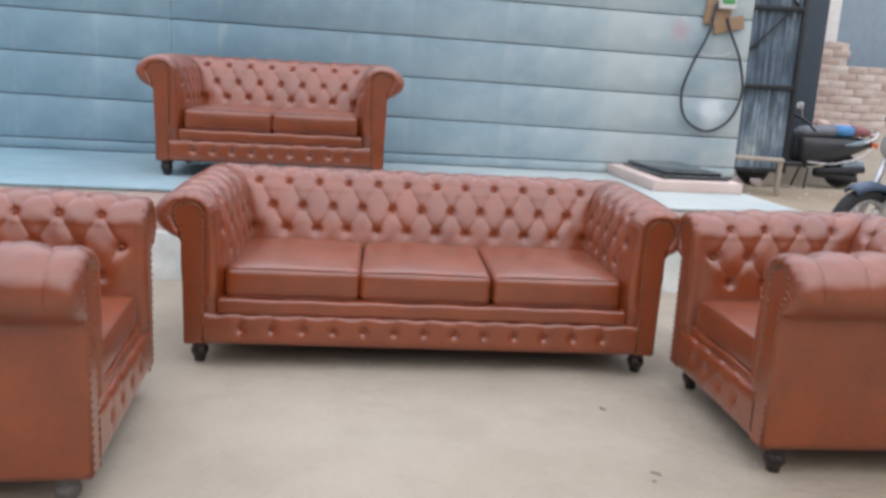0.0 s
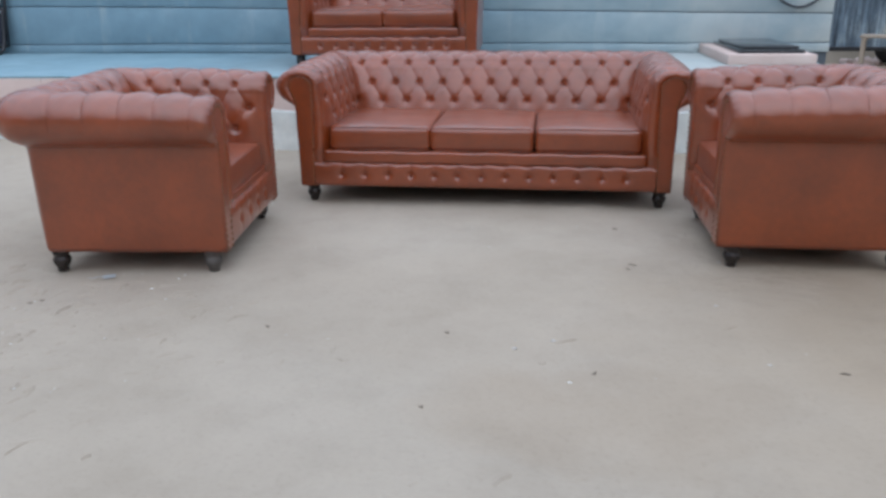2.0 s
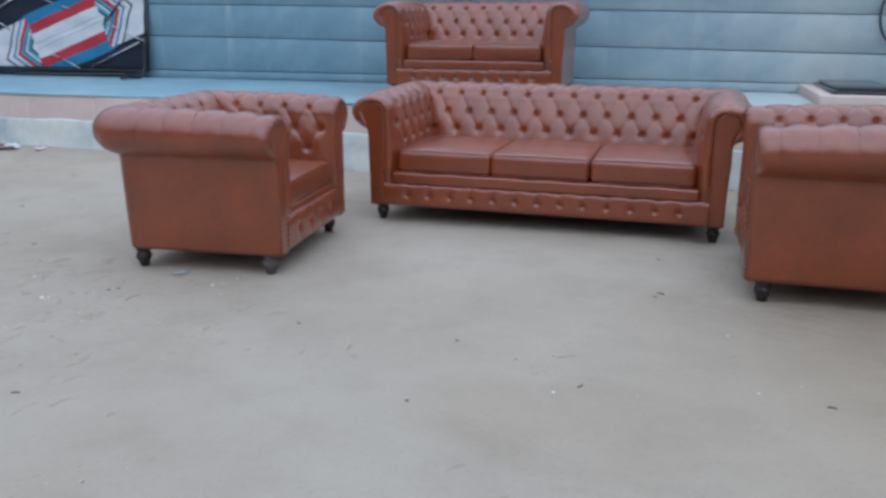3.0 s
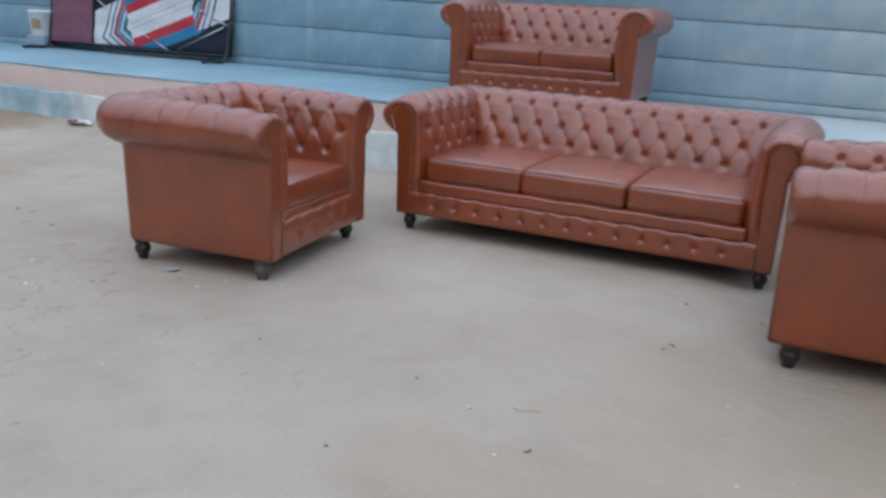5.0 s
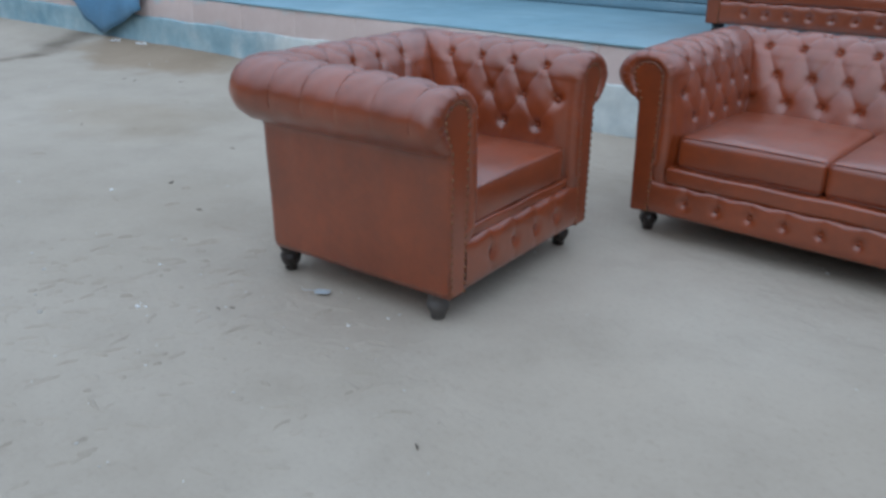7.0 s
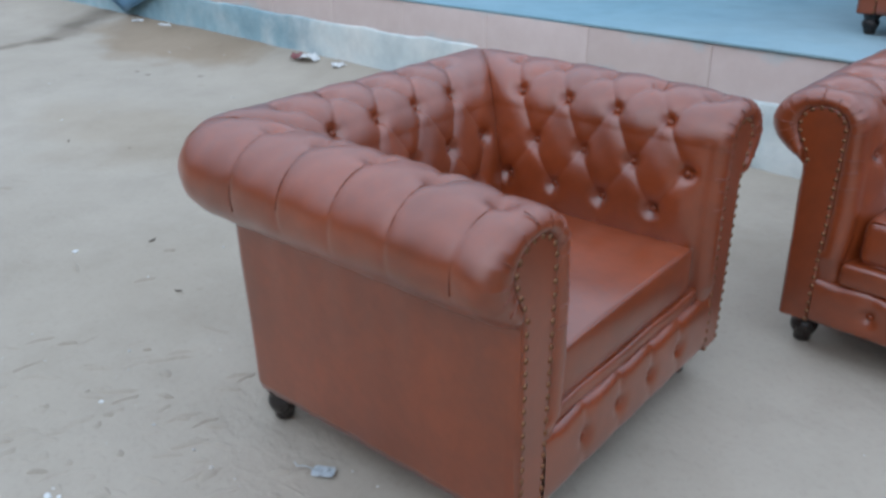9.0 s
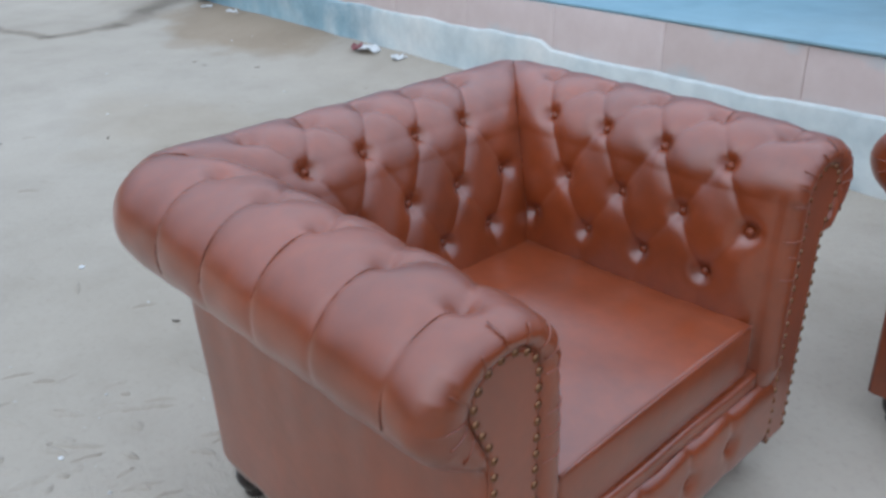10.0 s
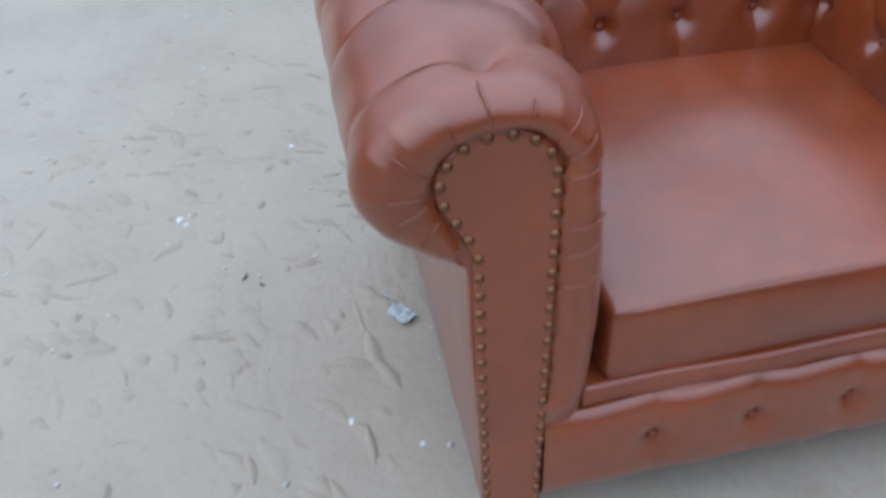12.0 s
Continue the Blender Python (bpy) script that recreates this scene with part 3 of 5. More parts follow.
def padded_run(name, length_at, s_range, buttons, pitch, material, place, front=False, mitre=(0, 1), step=0.0075, recline=0.0):
    """One arm or back as a closed padded mesh. length_at(u) gives the start and end of the run at depth u; place(s, u, z) puts it."""
    n = int((s_range[1] - s_range[0]) / step)
    nv = len(PROF)
    f = np.linspace(0, 1, n + 1)
    lo, hi = length_at(PROF[:, 0])
    s = lo[None, :] + (hi - lo)[None, :] * f[:, None]
    v = np.repeat(PROF_V[None, :], n + 1, 0)
    h = tuft_height(s, v, buttons, pitch)
    # the seam where two runs meet in the corner
    pull = np.zeros_like(s)
    if mitre[0]:
        pull += np.exp(-(s - lo[None, :]) / 0.024)
    if mitre[1]:
        pull += np.exp(-(hi[None, :] - s) / 0.024)
    h = h - 0.011 * pull * np.clip((v - V_LOW) / 0.05, 0, 1) * np.clip((V_TOP + 0.05 - v) / 0.06, 0.25, 1)
    soft = 0.0007 * np.sin(s * 37 + v * 23) + 0.0006 * np.sin(s * 71 - v * 55 + 1.3)
    h = h + soft * (v > V_LOW)
    u = PROF[None, :, 0] + PROF_N[None, :, 0] * h
    z = PROF[None, :, 1] + PROF_N[None, :, 1] * h
    shift = recline * recline_share(PROF_V)[None, :]
    # keep the two runs touching along the corner seam
    if mitre[1]:
        s = s + (PROF[None, :, 0] - u) * np.exp(-(hi[None, :] - s) / 0.03)
    if mitre[0]:
        s = s - (PROF[None, :, 0] - u) * np.exp(-(s - lo[None, :]) / 0.03)
    if front:
        # the padding is drawn outwards towards the front edge
        ease = np.clip((v_roll(75) - v) / (v_roll(75) - v_inner(0.46)), 0, 1)
        u = u - 0.038 * np.exp(-s / 0.045) * ease
        z = z - droop(s, z)
    u = u + shift
    rows = [(s[i], u[i], z[i]) for i in range(n + 1)]
    if front:
        # rolled front edge: the gathered leather swells out and dives behind the nailed facing
        first = rows[0]
        extra = []
        flat = PROF_V > v_roll(250)
        ripple = np.abs(np.sin(PROF_V * 62 + 0.9 * np.sin(PROF_V * 23))) ** 0.35 - 0.6
        ripple = ripple * (PROF_V > v_inner(0.60)) * (PROF_V < v_roll(248))
        low_front = 0.3 + 0.7 * np.where(PROF_V < v_inner(0.40), np.clip((PROF[:, 1] - 0.245) / 0.04, 0, 1), 1.0)
        for f, out in RIM:
            inset = np.where(flat, 0.006 * f, RIM_WIDTH * f + 0.0055 * ripple * math.sin(math.pi * min(1, f * 1.15)))
            front_s = np.where(flat, -0.026 * min(1.0, f * 3), -out * low_front)
            extra.append((front_s, first[1] - PROF_N[:, 0] * inset, first[2] - PROF_N[:, 1] * inset))
        rows = extra[::-1] + rows
    verts = []
    for row in rows:
        for ss, uu, zz in zip(*row):
            for end, on in ((s_range[0], mitre[0]), (s_range[1], mitre[1])):
                w = abs(ss - end) * (1 if (end - ss) * (1 if end == s_range[1] else -1) >= 0 else -1)
                if on and uu < CORNER and w < CORNER:
                    e = math.hypot(CORNER - uu, CORNER - w)
                    f_ = max(CORNER - uu, CORNER - w) / e if e > 1e-9 else 1.0
                    uu, w = CORNER - (CORNER - uu) * f_, CORNER - (CORNER - w) * f_
                    ss = end - w if end == s_range[1] else end + w
            verts.append(place(ss, uu, zz))
    faces = []
    for i in range(len(rows) - 1):
        for j in range(nv - 1):
            faces.append((i * nv + j, i * nv + j + 1, (i + 1) * nv + j + 1, (i + 1) * nv + j))
        faces.append((i * nv + nv - 1, i * nv, (i + 1) * nv, (i + 1) * nv + nv - 1))
    faces.append(tuple(reversed(range(nv))))
    k = (len(rows) - 1) * nv
    faces.append(tuple(range(k, k + nv)))
    return flat_caps(mesh_of(name, verts, faces, material), 2)


def on_profile(v):
    """Point and outward normal of the section at arc length v."""
    u = np.interp(v, PROF_V, PROF[:, 0])
    z = np.interp(v, PROF_V, PROF[:, 1])
    nu = np.interp(v, PROF_V, PROF_N[:, 0])
    nz = np.interp(v, PROF_V, PROF_N[:, 1])
    return u, z, nu, nz


def dome(name, r, h, material, seg=10, rings=3):
    verts = [(0, 0, h)]
    for j in range(1, rings + 1):
        a = math.pi / 2 * j / rings
        for i in range(seg):
            b = 2 * math.pi * i / seg
            verts.append((r * math.sin(a) * math.cos(b), r * math.sin(a) * math.sin(b), h * math.cos(a)))
    faces = [(0, 1 + i, 1 + (i + 1) % seg) for i in range(seg)]
    for j in range(rings - 1):
        for i in range(seg):
            k = (i + 1) % seg
            faces.append((1 + j * seg + i, 1 + (j + 1) * seg + i, 1 + (j + 1) * seg + k, 1 + j * seg + k))
    return mesh_of(name, verts, faces, material)


NAIL = dome("nail", 0.0062, 0.004, BRASS, 8, 3)
BUTTON = dome("button", 0.0085, 0.0055, LEATHER_DARK, 10, 3)
FOOT = lathe("foot", [(0.030, 0.093), (0.034, 0.088), (0.036, 0.078), (0.031, 0.070), (0.027, 0.066), (0.033, 0.058), (0.036, 0.048), (0.034, 0.036), (0.027, 0.022), (0.022, 0.013), (0.023, 0.004), (0.021, 0.0)], FOOT_WOOD, 20)
FOOT_WORN = FOOT.copy()
FOOT_WORN.materials.clear()
FOOT_WORN.materials.append(FOOT_DUST)


def facing_mesh(place):
    pts = facing_outline()
    c = (0.045, 0.45)
    n = len(pts)
    verts, faces = [], []
    for depth, grow in ((0.012, 0.0), (0.0275, 0.0), (0.0305, 0.003), (0.0310, 0.007)):
        for i, (u, z) in enumerate(pts):
            a, b = pts[i - 1], pts[(i + 1) % n]
            t = Vector((b[0] - a[0], b[1] - a[1])).normalized()
            verts.append(place(-depth, u + t.y * grow, z - t.x * grow if 0 < i < n - 1 else z))
    for k in range(3):
        for i in range(n - 1):
            faces.append((k * n + i, k * n + i + 1, (k + 1) * n + i + 1, (k + 1) * n + i))
        faces.append((k * n + n - 1, k * n, (k + 1) * n, (k + 1) * n + n - 1))
    faces.append(tuple(range(3 * n, 4 * n)))
    return flat_caps(mesh_of("facing", verts, faces, LEATHER), 1)


def nail_spots():
    """Evenly spaced places along the facing's edge, inset a little."""
    pts = [Vector(p) for p in facing_outline()]
    out, left = [], 0.012
    for i in range(len(pts) - 1):
        a, b = pts[i], pts[i + 1]
        d = (b - a).length
        t = (b - a).normalized()
        while left < d:
            p = a + t * left
            out.append((p.x + t.y * 0.0055, p.y - t.x * 0.0055))
            left += 0.0248
        left -= d
    return out


def toward(p, nrm):
    """A pose at p whose z axis points along nrm."""
    q = Vector(nrm).to_track_quat("Z", "Y").to_matrix().to_4x4()
    return Matrix.Translation(p) @ q


def seat_cushion(w, d, t, r, lift):
    def crown(x, y, z):
        fx, fy = 1 - (2 * x / w) ** 2, 1 - (2 * y / d) ** 2
        k = max(0, fx) ** 0.6 * max(0, fy) ** 0.6
        wob = 0.003 * math.sin(x * 19 + y * 11) + 0.002 * math.sin(y * 27 - x * 7)
        if z > 0:
            z += 0.018 * k + wob * k + lift * max(0, fx) ** 0.8
        if y < 0:
            y -= 0.006 * max(0, fx) ** 0.5 * (1 - (2 * z / t) ** 2 if abs(2 * z / t) < 1 else 0)
        return x, y, z

    v, f = rounded_box(w, d, t, r, 4, (14, 14, 4), crown)
    return mesh_of("seat_cushion", v, f, LEATHER)


def front_panel(w, z0, z1, xs, y0, thick):
    """Padded front with a row of buttons and a tuck above each."""
    nx, nz = int(w / 0.008), 18
    verts, faces = [], []
    for i in range(nx + 1):
        x = -w / 2 + w * i / nx
        for j in range(nz + 1):
            q = j / nz
            z = z0 + (z1 - z0) * q
            edge = 1 - (2 * q - 1) ** 4
            y = y0 - thick * edge ** 0.5
            zb = z0 + (z1 - z0) * 0.52
            for bx in xs:
                y += 0.015 * math.exp(-(((x - bx) ** 2 + (z - zb) ** 2) / 0.018 ** 2))
                if z > zb:
                    y += 0.005 * math.exp(-abs(x - bx) / 0.006) * (z - zb) / (z1 - zb)
                y += 0.003 * math.exp(-abs(x - bx) / 0.02)
            z += 0.003 * math.sin(x * 48) * (q > 0.85)
            verts.append((x, y, z))
    for i in range(nx):
        for j in range(nz):
            a = i * (nz + 1) + j
            faces.append((a, a + nz + 1, a + nz + 2, a + 1))
    # back face, so that the pad is a solid
    o = len(verts)
    verts += [(-w / 2, y0 + 0.03, z0), (w / 2, y0 + 0.03, z0), (w / 2, y0 + 0.03, z1), (-w / 2, y0 + 0.03, z1)]
    faces.append((o + 3, o + 2, o + 1, o))
    faces.append(tuple([i * (nz + 1) + nz for i in range(nx + 1)] + [o + 2, o + 3]))
    faces.append(tuple([i * (nz + 1) for i in range(nx, -1, -1)] + [o, o + 1]))
    return flat_caps(mesh_of("front_panel", verts, faces, LEATHER), 3)


def pleats(parent, buttons, pitch, place, reach=0.8, front=False):
    """Dark tubes painting shade in the sharp folds that run from the crest's tucks down over the roll."""
    for x in [s for r, s in buttons if r == 3]:
        wob = 0.004 * math.sin(x * 91.0)
        line = []
        for v in np.linspace(V_TOP + 0.004, V_TOP + (V_END - V_TOP) * (reach + 0.15 * math.sin(x * 57.0)), 26):
            s = x - wob * (v - V_TOP) / (V_END - V_TOP)
            h = float(tuft_height(np.array([s]), np.array([v]), buttons, pitch)[0])
            u, z, nu, nz = on_profile(v)
            z -= droop(s, z) if front else 0.0
            line.append(place(s, u + nu * (h + 0.0012), z + nz * (h + 0.0012)))
        part("pleat", tube("pleat", line, 0.001, CREASE_SHADE, 5), parent)


def gathers(parent, place):
    """Short radial folds where the leather is drawn in to the nails at the front of the roll."""
    folds = [(v_inner(0.485), 0.8), (v_inner(0.525), 0.7), (v_inner(0.565), 0.85)]
    folds += [(v_roll(deg), reach) for deg, reach in ((2, 0.8), (22, 0.75), (46, 0.85), (70, 0.7), (92, 0.9), (112, 0.6), (142, 0.65), (176, 0.5), (205, 0.5), (230, 0.55))]
    for k, (v, reach) in enumerate(folds):
        u, z, nu, nz = on_profile(v)
        ease = min(1.0, max(0.0, (v_roll(75) - v) / (v_roll(75) - v_inner(0.46))))
        u -= 0.038 * ease
        z -= droop(0.0, z)
        width = float(np.interp(v, PROF_V, RIM_WIDTH))
        line = []
        for f in np.linspace(0.93, 0.93 - reach, 14):
            out = float(np.interp(f, [r[0] for r in RIM], [r[1] for r in RIM]))
            bend = 0.007 * math.sin(k * 2.1) * (0.93 - f) ** 2
            line.append(place(-out - 0.0003, u - nu * width * f - nz * bend, z - nz * width * f + nu * bend))
        part("pleat", tube("pleat", line, 0.0014, LEATHER, 6), parent)


def chesterfield(name, m, w, d, cushions, panel_buttons, arm_pitch, back_pitch, back_first, label, category, worn=(), group="", step=0.006, panel_top=0.222, cushion_t=0.122, recline=0.095):
    """A rolled-arm tufted seat that faces -y, its front at y = 0 and its middle at x = 0."""
    root = thing(name, m, label, category, group)
    hw = w / 2
    arm_btn = tuft_layout(0.106, arm_pitch, ((0.09, d - 0.18), (0.03, d - 0.18), (0.09, d - 0.18), (0.03, d - 0.10)))
    lim = hw - 0.172
    back_btn = tuft_layout(back_first, back_pitch, ((-lim, lim), (-lim, lim), (-lim, lim), (-lim - 0.07, lim + 0.07)))

    for side in (-1, 1):
        def place(s, u, z, side=side):
            return (side * (hw - u), s, z)

        me = padded_run("armrest", lambda u: (np.zeros_like(u), d - u), (0, d), arm_btn, arm_pitch, LEATHER, place, True, (0, 1), step)
        if side > 0:
            me.flip_normals()
        arm = part("armrest", me, root)
        fm = facing_mesh(place)
        if side < 0:
            fm.flip_normals()
        face = part("facing", fm, arm, "flat leather facing edged with brass nails")
        for u, z in nail_spots():
            if cushions > 1 and z < 0.53 and u < 0.03:
                continue
            part("nail", NAIL, face, at=toward(place(-0.0308, u, z), (0, -1, 0)))
        pleats(arm, arm_btn, arm_pitch, place, 0.8, True)
        gathers(arm, place)
        for r, s in [q for q in arm_btn if q[0] < 3]:
            u, z, nu, nz = on_profile(V_ROWS[r])
            z -= droop(s, z)
            p = place(s, u - nu * 0.0245, z - nz * 0.0245)
            part("button", BUTTON, arm, at=toward(p, (-side * nu, 0, nz)))

    def place_back(s, u, z):
        return (s, d - u, z)

    me = padded_run("backrest", lambda u: (-(hw - u), hw - u), (-hw, hw), back_btn, back_pitch, LEATHER, place_back, False, (1, 1), step, recline)
    me.flip_normals()
    back = part("backrest", me, root)
    pleats(back, back_btn, back_pitch, place_back, 0.3)
    for r, s in [q for q in back_btn if q[0] < 3]:
        u, z, nu, nz = on_profile(V_ROWS[r])
        u += recline * float(recline_share(V_ROWS[r]))
        p = place_back(s, u - nu * 0.0245, z - nz * 0.0245)
        part("button", BUTTON, back, at=toward(p, (0, -nu, nz)))

    # one button in each corner seam
    u, z, nu, nz = on_profile(V_ROWS[1])
    for side in (-1, 1):
        part("button", BUTTON, back, at=toward((side * (hw - u + 0.011), d - u - recline * float(recline_share(V_ROWS[1])) + 0.011, z), (-side, -1, 0)))

    inner, face_w, rail_w = w - 2 * 0.152, w - 2 * 0.079, w - 2 * 0.128
    # seat frame under the cushions, then the rail and the padded front
    part("seat_frame", box_mesh("seat_frame", (inner + 0.01, d - 0.20, 0.17), LINING, 0.004, (0, 0.035 + (d - 0.20) / 2, 0.185)), root)
    xs_n = panel_buttons
    xs = [(i - (xs_n - 1) / 2) * (w - 0.33) / (xs_n - 0.1) for i in range(xs_n)]
    fp = part("front_panel", front_panel(face_w, BASE_Z + 0.002, panel_top, xs, -0.017, 0.016), root)
    zb = BASE_Z + 0.002 + (panel_top - BASE_Z - 0.002) * 0.52
    for x in xs:
        part("button", BUTTON, fp, at=toward((x, -0.0205, zb), (0, -1, 0)))

    rail_r, rail_y = (0.014, 0.022) if cushions > 1 else (0.007, 0.034)

    def sag(x, y, z):
        return x, y, z + 0.002 * math.sin(x * 23)

    part("front_rail", box_mesh("front_rail", (rail_w, 0.10, 0.286 - panel_top), LEATHER, min(rail_r, 0.42 * (0.286 - panel_top)), (0, rail_y, (0.286 + panel_top) / 2 - 0.001), 4, (24, 1, 1), sag), root)
    cw = inner / cushions - 0.004
    cd, ct = d - 0.158, cushion_t
    # plump sofa cushions; the armchairs' are boxed, with a crisp piped edge
    soft_r, lift, inset = (0.024, 0.0, 0.009) if cushions > 1 else (0.011, 0.003, 0.005)
    cm = seat_cushion(cw, cd, ct, soft_r, lift)
    hx, hy = cw / 2 - inset, cd / 2 - inset
    pipe = []
    for zz in (ct / 2 - 0.003, -ct / 2 + 0.004):
        line = []
        for i in range(13):
            x = -hx + 2 * hx * i / 12
            line.append((x, -hy - 0.003, zz + ((lift or 0.004) if zz > 0 else 0) * max(0.0, 1 - (x / hx) ** 2) ** 0.8))
        pipe.append(tube("seam", line, 0.0026, LEATHER, 6))
    for i in range(cushions):
        x = (i - (cushions - 1) / 2) * inner / cushions
        c = part("seat_cushion", cm, root, at=Matrix.Translation((x, -0.006 + cd / 2, 0.286 + ct / 2)) @ pose(0, 0, 0, 0, 0, (0.5, -0.4, 0.3)[i]))
        for p in pipe:
            part("seam", p, c)
    spots = [(-hw + 0.047, 0.047), (hw - 0.047, 0.047), (-hw + 0.047, d - 0.047), (hw - 0.047, d - 0.047)]
    for i, (x, y) in enumerate(spots):
        part("foot", FOOT_WORN if i in worn else FOOT, root, "scuffed dusty turned foot" if i in worn else "dark turned wooden foot", Matrix.Translation((x, y, 0)))
    return root


# ---- ground, platform and wall ----
PLAT_Y, PLAT_Z, PLAT_X1, WALL_Y, WALL_X1 = 4.85, 0.51, 2.85, 6.60, 3.22


def ground_height(x, y):
    """Trodden sand: low swells, scuffs, and a little bank against the platform."""
    near = math.exp(-max(0.0, abs(y - 1.5) - 4) / 4)
    h = 0.010 * noise.noise(Vector((x * 0.9, y * 0.9, 0.3))) + 0.006 * noise.noise(Vector((x * 3.1, y * 3.1, 4.0)))
    h += 0.0035 * noise.noise(Vector((x * 11, y * 9, 9.0))) * near
    bank = (0.03 + 0.06 * max(0.0, min(1.0, (-1.2 - x) / 2.0))) * max(0.0, min(1.0, (y - 4.15) / 0.65)) ** 2
    if x > 3.0 or y > 6:
        bank = 0.0
    return h * 0.8 + bank - 0.004


def ground_axis(lo, hi, step, far):
    a = list(np.arange(lo, hi + 1e-6, step))
    out, d = [], step
    v = hi
    while v < far:
        d *= 1.35
        v += d
        out.append(v)
    inn, d, v = [], step, lo
    while v > -far:
        d *= 1.35
        v -= d
        inn.append(v)
    return inn[::-1] + a + out


gx, gy = ground_axis(-6.6, 3.4, 0.04, 400), ground_axis(-2.2, 5.0, 0.04, 400)
verts = [(x, y, ground_height(x, y)) for x in gx for y in gy]
ny = len(gy)
faces = [(i * ny + j, (i + 1) * ny + j, (i + 1) * ny + j + 1, i * ny + j + 1) for i in range(len(gx) - 1) for j in range(ny - 1)]
tagged(part("ground", mesh_of("ground", verts, faces, SAND)), "pale trodden sandy yard with scuffs and scattered bits", "ground", kind="structure")

PX0 = -9.0
platform = thing("platform", Matrix.Identity(4), "raised cement platform painted pale blue, faced with pink stone", "platform", kind="structure")


def worn_top(x, y, z):
    return x, y + (0.006 * math.sin(x * 2.3) if y < 0 else 0), z + (0.002 * math.sin(x * 1.7 + y * 2))


part("platform_top", box_mesh("platform_top", (PLAT_X1 - PX0, WALL_Y - PLAT_Y + 0.018, 0.016), PLATFORM, 0.007, ((PLAT_X1 + PX0) / 2, (WALL_Y + PLAT_Y - 0.018) / 2, PLAT_Z - 0.008), 3, (60, 6, 1), worn_top), platform)
part("platform_core", box_mesh("platform_core", (PLAT_X1 - PX0 - 0.03, WALL_Y - PLAT_Y - 0.02, PLAT_Z - 0.02), MORTAR, 0.004, ((PLAT_X1 + PX0) / 2, (WALL_Y + PLAT_Y) / 2 + 0.012, (PLAT_Z - 0.02) / 2)), platform)


def uneven_plinth(x, y, z):
    n = noise.noise(Vector((x * 1.8, 0, 3.0)))
    if z > 0:
        z += 0.028 * n + 0.014 * noise.noise(Vector((x * 6, 1, 0))) + (0.025 if x + (PLAT_X1 + PX0) / 2 < -2.6 else 0.0)
    if y < 0:
        y += 0.012 * n - (0.03 if z < -0.06 else 0)
    return x, y, z


part("plinth", box_mesh("plinth", (PLAT_X1 - PX0, 0.05, 0.29), PLINTH, 0.012, ((PLAT_X1 + PX0) / 2, PLAT_Y - 0.012, 0.138), 3, (160, 1, 3), uneven_plinth), platform, "flaking blue and white limewashed plinth")

wall = thing("wall_north", Matrix.Identity(4), "long grey-blue painted block wall with dark horizontal joints", "wall", kind="structure")
WALL_X0, WALL_TOP = -14.0, 2.12
JOINTS = [0.585, 0.862, 1.163, 1.458, 1.76]
part("wall_core", box_mesh("wall_core", (WALL_X1 - WALL_X0 - 0.01, 0.20, WALL_TOP), GROOVE, 0.003, ((WALL_X0 + WALL_X1) / 2, WALL_Y + 0.115, WALL_TOP / 2)), wall)

# ---- seating ----
sofa = chesterfield("sofa", pose(0.54, 3.535, 0, 0, 0, -1.7) @ Matrix.Diagonal((1, 1, 0.978, 1)), 1.894, 0.80, 3, 13, 0.133, 0.138, 0.069, "tan leather three-seat chesterfield sofa with button tufting on sandy ground", "sofa")
loveseat = chesterfield("loveseat", pose(-0.26, 5.37, PLAT_Z, 0, 0, 0) @ Matrix.Diagonal((1, 1, 0.978, 1)), 1.335, 0.74, 2, 9, 0.133, 0.1375, 0.06875, "tan leather two-seat chesterfield sofa standing on the blue platform", "sofa", (), "", 0.008)
chair_a = chesterfield("armchair", pose(-0.466, 2.85, 0, 0, 0, 93.5), 0.863, 0.72, 1, 4, 0.133, 0.130, 0.030, "tan leather chesterfield armchair with rolled arms and one scuffed foot", "armchair", (0,), "matching armchairs", 0.0048, 0.252, 0.109, 0.05)
chair_b = chesterfield("armchair", pose(1.558, 3.02, 0, 0, 0, -91), 0.80, 0.72, 1, 4, 0.133, 0.130, 0.065, "tan leather chesterfield armchair close beside the sofa's arm", "armchair", (), "matching armchairs", 0.006, 0.252, 0.109, 0.05)


# unseen dark walls added behind and beside the camera to block low sky light
CLOSE = plain("unseen_wall_fill", (0.20, 0.175, 0.15), 0.9)
for nm, size, at in (("wall_south_unseen", (26, 0.2, 3.2), (-2, -8.0, 1.6)), ("wall_west_unseen", (0.2, 16, 2.6), (-14.6, -0.2, 1.3)), ("wall_lane_unseen", (0.2, 15, 3.0), (10.4, -0.6, 1.5))):
    tagged(part(nm, box_mesh(nm, size, CLOSE, 0.01, (0, 0, 0), 1), None, "", Matrix.Translation(at)), "plain unseen wall added around the yard to cut low sky light", "wall", kind="structure")

# ---- things on the platform ----


